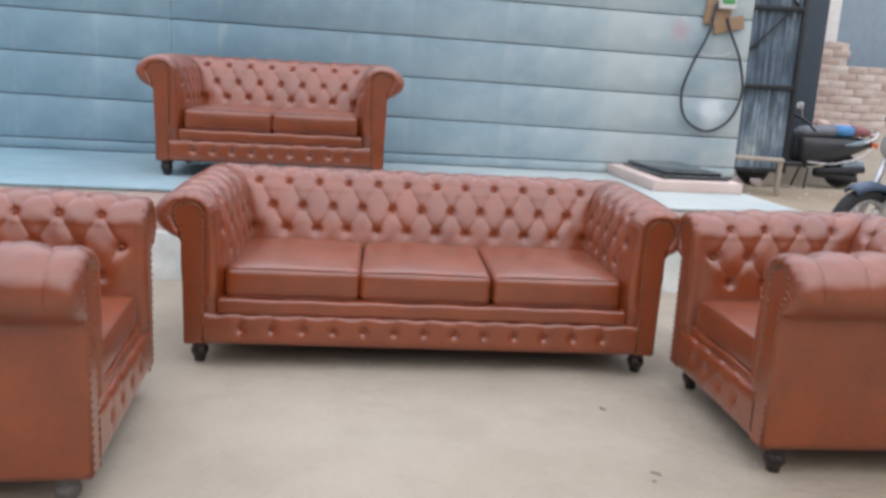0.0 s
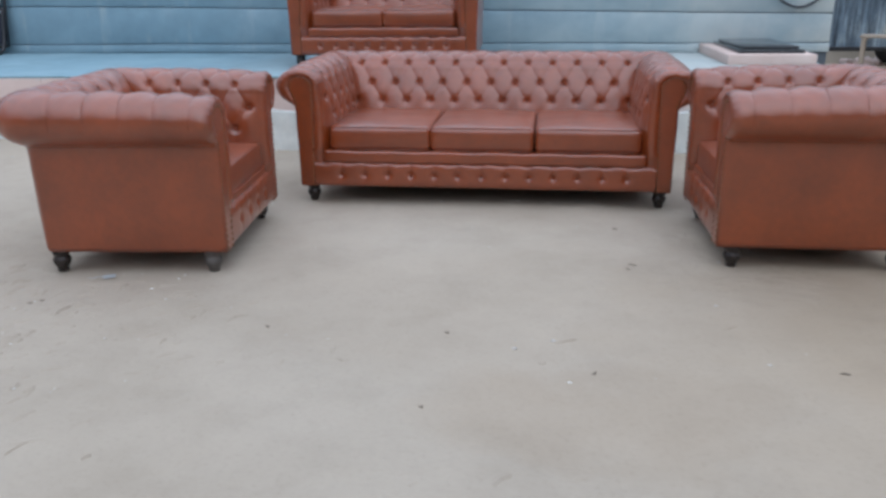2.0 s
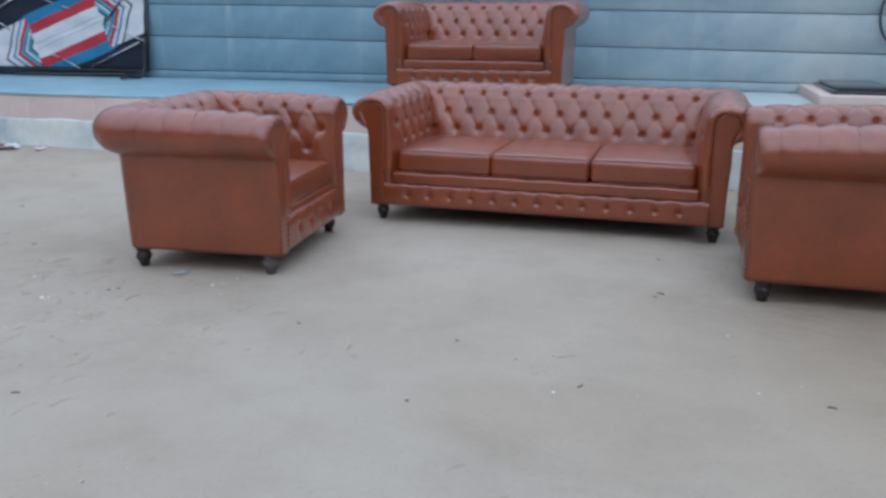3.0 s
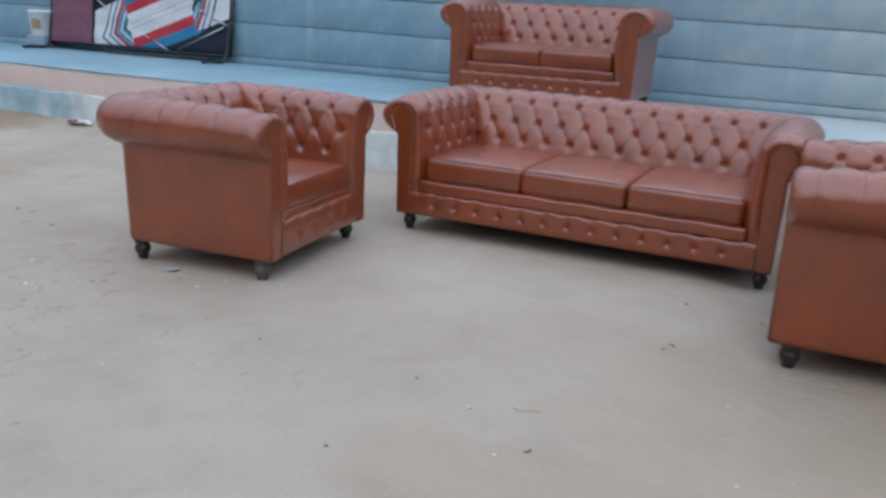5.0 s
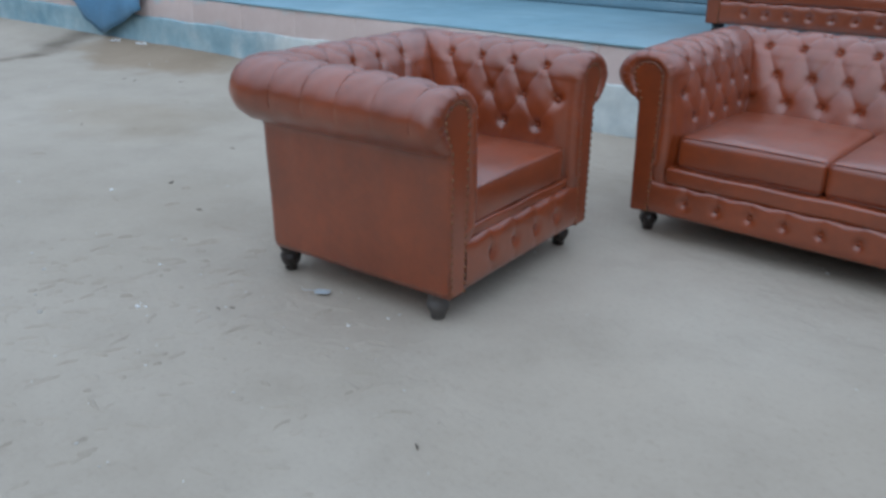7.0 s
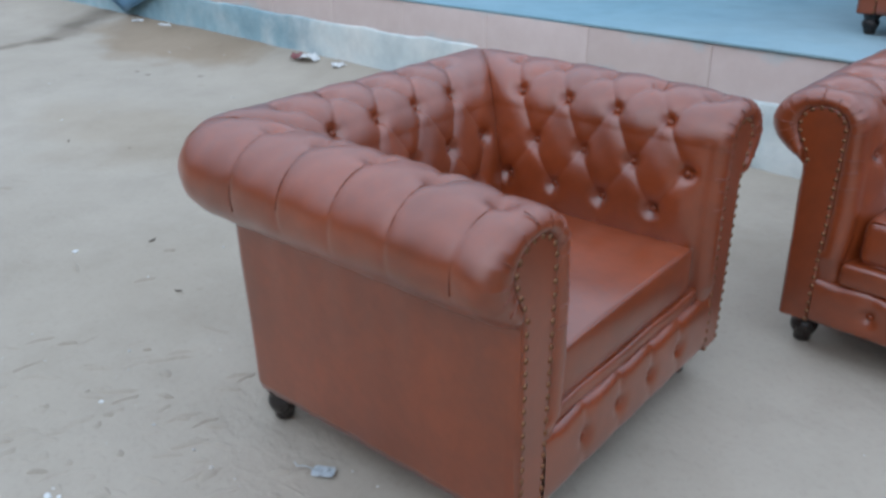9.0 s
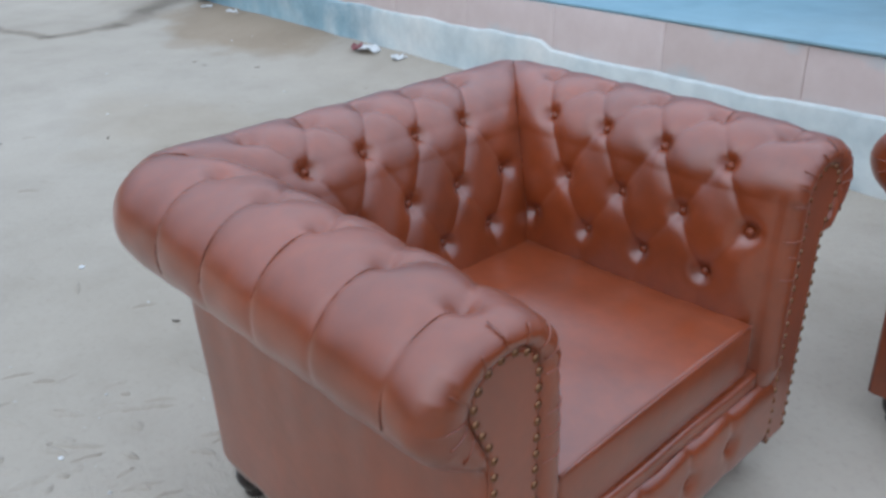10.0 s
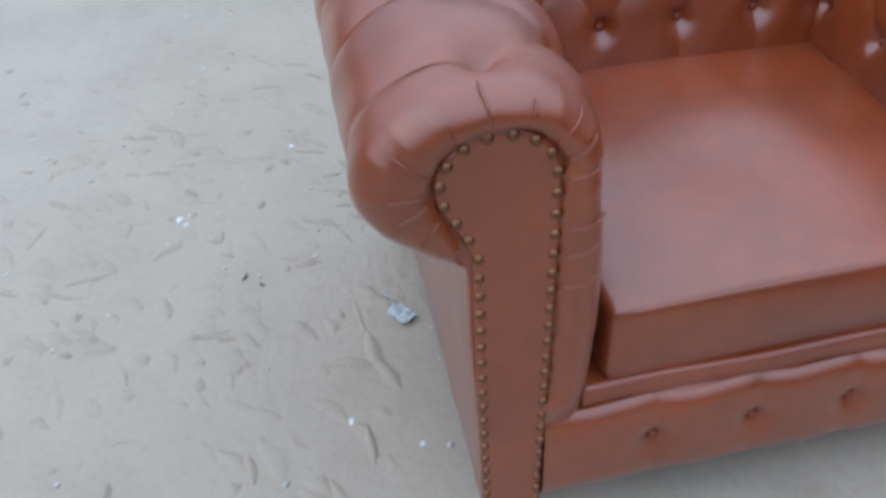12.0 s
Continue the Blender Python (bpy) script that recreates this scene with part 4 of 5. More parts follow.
def folding_bed(m):
    """A steel folding bed on its long edge against the wall, its feet to the front."""
    root = thing("folding_bed", m, "black steel folding bed with striped woven cloth leaning on the wall", "folding bed")
    L, H = 2.36, 0.74

    def fold(x, y, z):
        return x, y + 0.006 * math.sin(x * 14 + z * 9) + 0.004 * math.sin(z * 31), z

    part("cloth", box_mesh("cloth", (1.70, 0.016, H - 0.06), CLOTH, 0.007, (0, 0, 0), 2, (40, 1, 20), fold), root, "red, white and blue diagonal striped cloth", Matrix.Translation((0.30, 0, 0.06 + H / 2)))
    part("cover", box_mesh("cover", (0.56, 0.03, H - 0.04), MAROON, 0.012, (0, 0, 0), 2, (12, 1, 12), fold), root, "folded maroon cloth", Matrix.Translation((-0.86, -0.01, 0.06 + H / 2)))
    for z in (0.07, H + 0.05):
        part("side_rail", tube("side_rail", [(-L / 2, 0.012, z), (L / 2, 0.012, z)], 0.014, STEEL_BLACK), root)
    for x in (-L / 2, L / 2):
        part("end_rail", tube("end_rail", [(x, 0.012, 0.07), (x, 0.012, H + 0.05)], 0.014, STEEL_BLACK), root)
    for x in (-L / 2 + 0.02, L / 2 - 0.02):
        part("leg", tube("leg", smooth_line([(x, 0.0, 0.40), (x, -0.02, 0.10), (x - 0.01, -0.07, 0.012), (x - 0.03, -0.20, 0.0), (x - 0.04, -0.34, -0.018)], 5), 0.017, STEEL_BLACK), root)
    part("foot_bar", tube("foot_bar", smooth_line([(0.95, -0.03, 0.03), (0.3, -0.05, 0.018), (-0.28, -0.10, 0.014)], 5), 0.013, STEEL_BLACK), root)
    rods = [((0.57, 0.10), (1.11, 0.345)), ((-0.58, 0.625), (-0.275, 0.78)), ((-0.60, 0.59), (-0.37, 0.455)), ((0.11, 0.215), (0.20, 0.185)), ((0.24, 0.17), (0.43, 0.08)), ((-0.16, 0.83), (-0.09, 0.78)), ((0.0, 0.785), (0.15, 0.715)), ((0.25, 0.685), (0.33, 0.665)), ((0.76, 0.51), (0.88, 0.47)), ((0.97, 0.42), (1.16, 0.36))]
    for p, q in rods:
        part("brace", tube("brace", [(p[0], -0.022, p[1]), (q[0], -0.022, q[1])], 0.007, STEEL, 6), root, "bright steel brace")
    for a, b in (((-0.52, -0.018, 0.62), (-0.30, -0.018, 0.78)), ((0.75, -0.018, 0.55), (0.95, -0.018, 0.78))):
        part("brace", tube("brace", [a, b], 0.009, STEEL_BLACK), root)
    return root


folding_bed(pose(-5.0, 6.44, PLAT_Z, -7, 0, 2))

bucket = thing("bucket", pose(-6.30, 6.42, PLAT_Z + 0.13), "white plastic paint bucket with a faded print on a low crate", "bucket")
part("shell", lathe("shell", [(0.105, 0), (0.11, 0.005), (0.13, 0.24), (0.138, 0.245), (0.138, 0.262), (0.128, 0.262), (0.122, 0.24), (0.10, 0.012)], LIMEWASH, 28), bucket)
part("bail", tube("bail", [(0.138 * math.cos(a), -0.02 - 0.06 * math.sin(a), 0.24 - 0.11 * math.sin(a)) for a in np.linspace(0, math.pi, 14)], 0.0025, STEEL, 6), bucket)
part("print", mesh_of("print", [(0.1222 * math.sin(a), -0.1245 * math.cos(a), z) for z in (0.07, 0.19) for a in np.linspace(-0.1, 0.75, 8)], [(i, i + 1, i + 9, i + 8) for i in range(7)], CARD), bucket, "faded tan printed patch")
tagged(part("crate", box_mesh("crate", (0.24, 0.22, 0.13), SHEET, 0.012, (0, 0, 0.065), 2), None, "", pose(-6.30, 6.42, PLAT_Z, 0, 0, 4)), "low blue-grey crate under a white bucket", "crate")

step_base = thing("stone_step", Matrix.Identity(4), "pink stone step block with a black granite slab on it", "step")
part("base", box_mesh("base", (0.61, 1.05, 0.075), STEP_STONE, 0.008, (2.485, 6.06, PLAT_Z + 0.0365), 2), step_base)
part("slab", box_mesh("slab", (0.46, 0.86, 0.024), BLACK_STONE, 0.005, (2.50, 6.05, PLAT_Z + 0.0865), 2), step_base, "black granite slab")
part("slab", box_mesh("slab", (0.40, 0.78, 0.02), BLACK_STONE, 0.005, (2.505, 6.08, PLAT_Z + 0.109), 2), step_base, "black granite slab")

board = thing("meter_board", pose(2.93, WALL_Y - 0.005, 1.75), "weathered plywood meter board with a white green-striped box on the wall", "board")
part("panel", box_mesh("panel", (0.20, 0.022, 0.34), CARD, 0.004, (0, -0.011, 0.08), 2), board, at=pose(0, 0, 0, 0, 5, 0))
part("panel", box_mesh("panel", (0.24, 0.016, 0.10), CARD, 0.004, (0.07, -0.016, -0.10), 2), board, at=pose(0, 0, 0, 0, -14, 0))
part("meter", box_mesh("meter", (0.13, 0.05, 0.20), WHITE, 0.012, (0.05, -0.045, 0.13), 3), board, "white meter box")
part("sticker", box_mesh("sticker", (0.10, 0.002, 0.04), GREEN, 0.0008, (0.05, -0.0715, 0.085), 1), board, "green printed strip")

loop = [(2.90, 6.55, 1.82), (2.86, 6.545, 1.60), (2.76, 6.55, 1.36), (2.705, 6.56, 1.14), (2.76, 6.56, 0.95), (2.94, 6.565, 0.865), (3.11, 6.56, 0.96), (3.185, 6.555, 1.17), (3.13, 6.55, 1.42), (3.04, 6.55, 1.60), (3.0, 6.56, 1.72)]
tagged(part("cable", tube("cable", smooth_line(loop, 8), 0.011, CABLE, 8)), "thick black cable hanging in a loop on the wall", "cable")
tie = [(2.80, 6.54, 1.45), (2.88, 6.535, 1.43), (2.98, 6.535, 1.44), (3.05, 6.54, 1.46)]
tagged(part("wire", tube("wire", smooth_line(tie, 5), 0.003, WHITE, 6)), "thin pale wire tied across the cable loop", "wire")

tv, tf = [], []
for i in range(13):
    for j in range(11):
        a, b = i / 12, j / 10
        x = -6.95 + 1.25 * a
        low = 0.09 + (0.75 * (0.44 - a) if a < 0.44 else 0.50 * (a - 0.44))
        low = min(low, PLAT_Z)
        if b < 0.4:
            y, z = PLAT_Y + 0.32 - 0.36 * b / 0.4, PLAT_Z + 0.02 + 0.012 * math.sin(a * 11 + b * 4)
        else:
            f = (b - 0.4) / 0.6
            y = PLAT_Y - 0.045 - 0.03 * math.sin(math.pi * f) - 0.05 * f + 0.02 * math.sin(a * 19) * f
            z = PLAT_Z + 0.02 - f * (PLAT_Z + 0.02 - low)
        tv.append((x, y, z))
for i in range(12):
    for j in range(10):
        k = i * 11 + j
        tf.append((k, k + 1, k + 12, k + 11))
tarp_me = mesh_of("tarpaulin", tv, tf, TARP)
tarp = tagged(part("tarpaulin", tarp_me), "blue tarpaulin corner hanging over the platform edge", "tarpaulin")
sol = tarp.modifiers.new("thickness", "SOLIDIFY")
sol.thickness = 0.004

# ---- the lane at the side ----


def bench(m):
    root = thing("bench", m, "low weathered wooden bench outside the gate", "bench")
    for i in range(3):
        part("board", box_mesh("board", (0.62, 0.10, 0.03), OLD_WOOD, 0.005, (0, -0.11 + 0.11 * i, 0.415), 2), root)
    for x in (-0.26, 0.26):
        part("rail", box_mesh("rail", (0.04, 0.30, 0.05), OLD_WOOD, 0.004, (x, 0, 0.375), 1), root)
        for y in (-0.12, 0.12):
            part("leg", box_mesh("leg", (0.045, 0.045, 0.40), OLD_WOOD, 0.006, (x * 1.04, y, 0.20), 2), root)
    return root


bench(pose(4.98, 9.75, 0, 0, 0, -24))
stone_bits = [(5.0, 10.5, 0.12), (5.25, 10.7, 0.09), (5.42, 10.55, 0.10), (4.9, 10.75, 0.08)]
for x, y, s in stone_bits:
    def lump(px, py, pz, s=s):
        n = 1 + 0.35 * noise.noise(Vector((px * 14 + s * 90, py * 14, pz * 14)))
        return px * n, py * n, pz * n
    tagged(part("stone", box_mesh("stone", (s * 1.8, s * 1.4, s), STEP_STONE, s * 0.4, (0, 0, s * 0.42), 3, (3, 3, 3), lump), None, "", pose(x, y, 0, 0, 0, x * 77)), "rough pale stone lying by the gate", "stone", "loose stones")


def wavy_sheet(w, h, pitch, amp):
    n = int(w / 0.012)
    v, f = [], []
    for i in range(n + 1):
        x = w * i / n
        y = amp * math.sin(2 * math.pi * x / pitch)
        v += [(x, y, 0), (x, y, h), (x, y + 0.004, 0), (x, y + 0.004, h)]
    for i in range(n):
        a = i * 4
        f += [(a, a + 4, a + 5, a + 1), (a + 2, a + 3, a + 7, a + 6)]
    return mesh_of("sheet", v, f, RUSTY)


gate = thing("metal_gate", pose(4.14, 10.33, 0.2, 0, 0, -1), "dark weathered corrugated metal gate leaf with a rusted frame", "gate")
part("sheet", wavy_sheet(1.46, 3.0, 0.10, 0.016), gate)
for z in (0.03, 1.06, 2.0, 2.98):
    part("rail", box_mesh("rail", (1.48, 0.05, 0.05), STEEL_BLACK, 0.004, (0.73, -0.03, z), 1), gate)
for x in (-0.02, 1.48):
    part("stile", box_mesh("stile", (0.05, 0.05, 3.0), STEEL_BLACK, 0.004, (x, -0.03, 1.5), 1), gate)
for a, b in (((0.65, -0.03, 2.02), (1.40, -0.03, 2.95)), ((1.40, -0.03, 2.02), (0.65, -0.03, 2.95)), ((0.7, -0.03, 1.35), (1.3, -0.03, 1.95))):
    part("brace", tube("brace", [a, b], 0.016, STEEL_BLACK), gate)

# flat panel; the dark of the doorway is put into its colour
doorway = thing("door_1", Matrix.Identity(4), "dark flat panel standing in for the doorway beside the gate", "door", kind="structure")
part("leaf", box_mesh("leaf", (0.69, 0.06, 3.1), DOORWAY, 0.006, (6.05, 11.12, 1.62), 1), doorway)


def loft(name, rings, material, seg=20, power=2.6):
    """A closed skin through rings (x, y, z, half width, half height), each a rounded rectangle across x."""
    verts, faces = [], []
    for x, cy, cz, w, h in rings:
        for i in range(seg):
            a = 2 * math.pi * i / seg
            c, sn = math.cos(a), math.sin(a)
            verts.append((x, cy + w * math.copysign(abs(c) ** (2 / power), c), cz + h * math.copysign(abs(sn) ** (2 / power), sn)))
    for k in range(len(rings) - 1):
        for i in range(seg):
            j = (i + 1) % seg
            faces.append((k * seg + i, k * seg + j, (k + 1) * seg + j, (k + 1) * seg + i))
    faces.append(tuple(range(seg - 1, -1, -1)))
    faces.append(tuple((len(rings) - 1) * seg + i for i in range(seg)))
    return mesh_of(name, verts, faces, material)


def scooter(m):
    """A parked step-through scooter that faces -x, rear wheel at the origin's right."""
    root = thing("scooter", m, "dark scooter with a patched blue and red seat, parked", "scooter")
    wheel = part("wheel", lathe("tyre", [(0.12, -0.045), (0.20, -0.05), (0.225, -0.03), (0.23, 0), (0.225, 0.03), (0.20, 0.05), (0.12, 0.045)], RUBBER, 28), root, at=pose(0.50, 0, 0.23, 90))
    part("rim", lathe("rim", [(0.02, -0.05), (0.11, -0.04), (0.135, -0.046), (0.135, 0.046), (0.11, 0.04), (0.02, 0.05)], STEEL, 20), wheel, "bright wheel rim")
    fw = part("wheel", lathe("tyre", [(0.12, -0.045), (0.20, -0.05), (0.225, -0.03), (0.23, 0), (0.225, 0.03), (0.20, 0.05), (0.12, 0.045)], RUBBER, 28), root, at=pose(-0.72, 0, 0.23, 90))
    part("rim", lathe("rim", [(0.02, -0.05), (0.11, -0.04), (0.135, -0.046), (0.135, 0.046), (0.11, 0.04), (0.02, 0.05)], STEEL, 20), fw, "bright wheel rim")

    part("body", loft("body", [(-0.19, 0, 0.55, 0.07, 0.12), (-0.175, 0, 0.53, 0.12, 0.17), (-0.12, 0, 0.495, 0.155, 0.215), (0.05, 0, 0.49, 0.175, 0.215), (0.25, 0, 0.505, 0.18, 0.19), (0.45, 0, 0.535, 0.17, 0.15), (0.65, 0, 0.565, 0.135, 0.105), (0.82, 0, 0.595, 0.08, 0.055), (0.88, 0, 0.605, 0.04, 0.025)], SCOOTER_PAINT), root)
    part("tail_trim", loft("tail_trim", [(0.40, -0.172, 0.575, 0.006, 0.006), (0.52, -0.168, 0.59, 0.012, 0.024), (0.66, -0.145, 0.615, 0.014, 0.032), (0.80, -0.105, 0.645, 0.012, 0.026), (0.86, -0.075, 0.66, 0.006, 0.012)], SHEET, 12), root, "pale grey tail trim")
    part("side_trim", tube("side_trim", smooth_line([(-0.10, -0.20, 0.34), (0.25, -0.21, 0.33), (0.60, -0.20, 0.42), (0.80, -0.16, 0.56)], 6), 0.011, STEEL), root, "bright curved trim bar")
    for mt, rings in ((SEAT_GREY, [(-0.185, 0.70, 0.08, 0.025), (-0.17, 0.71, 0.12, 0.05), (-0.10, 0.725, 0.15, 0.068), (0.10, 0.738, 0.16, 0.072), (0.28, 0.745, 0.16, 0.073)]), (SEAT_BLUE, [(0.28, 0.745, 0.161, 0.074), (0.40, 0.748, 0.158, 0.075), (0.52, 0.75, 0.152, 0.074)]), (SEAT_RED, [(0.52, 0.75, 0.151, 0.073), (0.66, 0.748, 0.135, 0.068), (0.76, 0.742, 0.105, 0.055), (0.80, 0.736, 0.07, 0.035)])):
        part("seat", loft("seat", [(x, 0, z, w, h) for x, z, w, h in rings], mt), root, "patched vinyl seat section")
    part("side_cover", box_mesh("side_cover", (0.30, 0.05, 0.15), SHEET, 0.024, (0.56, -0.15, 0.30), 3), root, "grey engine side cover")
    part("mudguard", box_mesh("mudguard", (0.62, 0.10, 0.09), STEEL_BLACK, 0.04, (0.34, -0.12, 0.20), 3), root, at=pose(0, 0, 0, 0, 6, 0))
    part("grab_rail", tube("grab_rail", smooth_line([(0.66, -0.13, 0.60), (0.80, -0.14, 0.66), (0.88, -0.09, 0.74), (0.90, 0, 0.76), (0.88, 0.09, 0.74), (0.80, 0.14, 0.66), (0.66, 0.13, 0.60)], 5), 0.018, STEEL), root, "bright grab rail")
    part("tail_lamp", box_mesh("tail_lamp", (0.10, 0.20, 0.07), ORANGE, 0.02, (0.84, -0.04, 0.58), 3), root, "orange tail lamp")
    part("footboard", box_mesh("footboard", (0.50, 0.32, 0.06), SCOOTER_PAINT, 0.02, (-0.38, 0, 0.30), 3), root)
    part("leg_shield", box_mesh("leg_shield", (0.08, 0.42, 0.60), SCOOTER_PAINT, 0.03, (-0.62, 0, 0.62), 3), root, at=pose(0, 0, 0, 0, 4, 0))
    part("front_fender", box_mesh("front_fender", (0.40, 0.16, 0.14), SCOOTER_PAINT, 0.06, (-0.74, 0, 0.44), 3), root)
    part("steering_column", tube("steering_column", [(-0.62, 0, 0.4), (-0.48, 0, 0.93)], 0.03, SCOOTER_PAINT), root)
    part("handlebar", tube("handlebar", smooth_line([(-0.12, -0.34, 0.74), (-0.26, -0.28, 0.88), (-0.42, -0.16, 0.95), (-0.48, 0, 0.95), (-0.42, 0.16, 0.95), (-0.26, 0.28, 0.92), (-0.14, 0.34, 0.86)], 5), 0.017, STEEL_BLACK), root)
    part("mirror_stalk", tube("mirror_stalk", smooth_line([(-0.28, -0.27, 0.89), (-0.31, -0.29, 0.97), (-0.35, -0.30, 1.03)], 4), 0.007, STEEL), root)
    part("mirror", box_mesh("mirror", (0.05, 0.10, 0.09), STEEL, 0.014, (-0.36, -0.31, 1.05), 3), root)
    part("silencer", tube("silencer", [(0.05, -0.14, 0.22), (0.70, -0.17, 0.27)], 0.05, STEEL_BLACK, 12), root)
    for y in (-0.10, 0.10):
        part("stand_leg", tube("stand_leg", [(-0.02, y, 0.26), (-0.08, y * 1.6, 0.0)], 0.013, STEEL_BLACK), root)
    return root


scooter(pose(6.13, 10.66, 0, 0, 0, 0))


def motorcycle(m):
    """A parked motorcycle of which the front shows; it faces -x."""
    root = thing("motorcycle", m, "dark motorcycle with a blue front fender parked in the lane", "motorcycle")
    w = part("wheel", lathe("tyre", [(0.22, -0.035), (0.27, -0.04), (0.295, -0.025), (0.30, 0), (0.295, 0.025), (0.27, 0.04), (0.22, 0.035)], RUBBER, 32, True), root, at=pose(0, 0, 0.30, 90))
    part("rim", lathe("rim", [(0.195, -0.02), (0.225, -0.036), (0.225, 0.036), (0.195, 0.02)], STEEL, 28, True), w, "bright wheel rim")
    part("hub", lathe("hub", [(0.05, -0.05), (0.06, -0.03), (0.06, 0.03), (0.05, 0.05)], STEEL, 16), w)
    for i in range(6):
        a = math.pi / 3 * i
        part("spoke", tube("spoke", [(0.05 * math.cos(a), 0.05 * math.sin(a), 0), (0.22 * math.cos(a), 0.22 * math.sin(a), 0)], 0.012, STEEL, 6), w)
    fv = []
    for i in range(15):
        a = radians(12 + 108 * i / 14)
        for dy, dr in ((-0.06, -0.03), (-0.045, 0.012), (0, 0.022), (0.045, 0.012), (0.06, -0.03)):
            fv.append(((0.32 + dr) * math.cos(a), dy, 0.30 + (0.32 + dr) * math.sin(a)))
    ff = [(i * 5 + j, i * 5 + j + 1, i * 5 + j + 6, i * 5 + j + 5) for i in range(14) for j in range(4)]
    fender = part("front_fender", mesh_of("front_fender", fv, ff, FENDER_BLUE), root, "dark blue front fender")
    s = fender.modifiers.new("thickness", "SOLIDIFY")
    s.thickness = 0.004
    for y in (-0.085, 0.085):
        part("fork", tube("fork", [(0, y, 0.30), (0.30, y, 0.98)], 0.024, STEEL), root, "steel fork leg")
    part("headlamp", lathe("headlamp", [(0.03, -0.14), (0.08, -0.10), (0.10, -0.02), (0.105, 0.0), (0.10, 0.012), (0.02, 0.02)], STEEL, 24), root, at=pose(0.16, 0, 0.88, 0, -85, 0))
    part("handlebar", tube("handlebar", smooth_line([(0.46, -0.36, 1.04), (0.36, -0.24, 1.07), (0.30, 0, 1.0), (0.36, 0.24, 1.07), (0.46, 0.36, 1.04)], 5), 0.015, STEEL_BLACK), root)

    def tank(x, y, z):
        return x, y * (1 - 0.3 * max(0, z - 0.84) / 0.13), z

    part("tank", box_mesh("tank", (0.50, 0.28, 0.24), SCOOTER_PAINT, 0.09, (0.62, 0, 0.84), 4, (4, 3, 3), tank), root)
    part("seat", box_mesh("seat", (0.70, 0.26, 0.10), SEAT_GREY, 0.04, (1.18, 0, 0.80), 3), root)
    part("engine", box_mesh("engine", (0.40, 0.26, 0.34), STEEL_BLACK, 0.05, (0.66, 0, 0.48), 3), root)
    r = part("wheel", lathe("tyre", [(0.22, -0.035), (0.27, -0.04), (0.295, -0.025), (0.30, 0), (0.295, 0.025), (0.27, 0.04), (0.22, 0.035)], RUBBER, 32, True), root, at=pose(1.28, 0, 0.30, 90))
    part("rim", lathe("rim", [(0.03, -0.05), (0.225, -0.03), (0.225, 0.03), (0.03, 0.05)], STEEL, 28), r, "bright wheel rim")
    part("stand", tube("stand", [(0.7, -0.12, 0.3), (0.72, -0.26, 0.0)], 0.012, STEEL_BLACK), root)
    return root


motorcycle(pose(3.65, 5.5, 0, 0, 0, 14))

# sand and rubble heaped at the foot of the bricks
bx, by = np.arange(4.6, 10.2, 0.07), np.arange(10.72, 11.95, 0.05)


def bank_height(x, y):
    f = max(0.0, min(1.0, (y - 10.78) / 0.85))
    top = 0.80 - 0.10 * max(0.0, min(1.5, x - 6.7))
    return -0.05 + (top + 0.05) * f * f * (3 - 2 * f) + 0.05 * f * noise.noise(Vector((x * 3, y * 3, 1))) + 0.03 * f * noise.noise(Vector((x * 9, y * 9, 2)))


bank_v = [(x, y, bank_height(x, y)) for x in bx for y in by]
bank_f = [(i * len(by) + j, (i + 1) * len(by) + j, (i + 1) * len(by) + j + 1, i * len(by) + j + 1) for i in range(len(bx) - 1) for j in range(len(by) - 1)]
tagged(part("sand_bank", mesh_of("sand_bank", bank_v, bank_f, SAND)), "pale sand and rubble heaped at the foot of the bricks", "sand heap", kind="stuff")
lump_rng = random.Random(12)
for k in range(16):
    x, y = 5.75 + 2.2 * lump_rng.random(), 11.35 + 0.3 * lump_rng.random()
    s = 0.05 + 0.06 * lump_rng.random()

    def chip(px, py, pz, s=s, k=k):
        n = 1 + 0.35 * noise.noise(Vector((px * 14 + k * 9, py * 14, pz * 14)))
        return px * n, py * n, pz * n

    tagged(part("stone", box_mesh("stone", (s * 2.2, s * 1.5, s), STEP_STONE, s * 0.35, (0, 0, s * 0.2), 2, (2, 2, 2), chip), None, "", pose(x, y, bank_height(x, y), 0, 0, k * 47)), "broken piece of pale rubble on the sand heap", "stone", "rubble on the heap")

brick_wall = thing("wall_east", Matrix.Identity(4), "rough unplastered brick wall with sandy joints", "wall", kind="structure")
part("wall_core", box_mesh("wall_core", (7.0, 0.20, 1.62), MORTAR, 0.003, (6.70 + 3.5, 11.802, 0.81), 1), brick_wall)
part("pier_core", box_mesh("pier_core", (0.42, 0.20, 1.93), MORTAR, 0.003, (6.91, 11.799, 0.965), 1), brick_wall)
house = thing("wall_far", Matrix.Identity(4), "dark blue-grey sheet wall with a white post above the bricks", "wall", kind="structure")
part("sheet", box_mesh("sheet", (9.0, 0.08, 4.2), SHEET, 0.004, (11.0, 12.6, 2.1), 1), house)
part("post", box_mesh("post", (0.24, 0.20, 2.4), LIMEWASH, 0.008, (6.98, 12.1, 3.0), 1), house, "white limewashed post")

# ---- bits lying on the sand ----


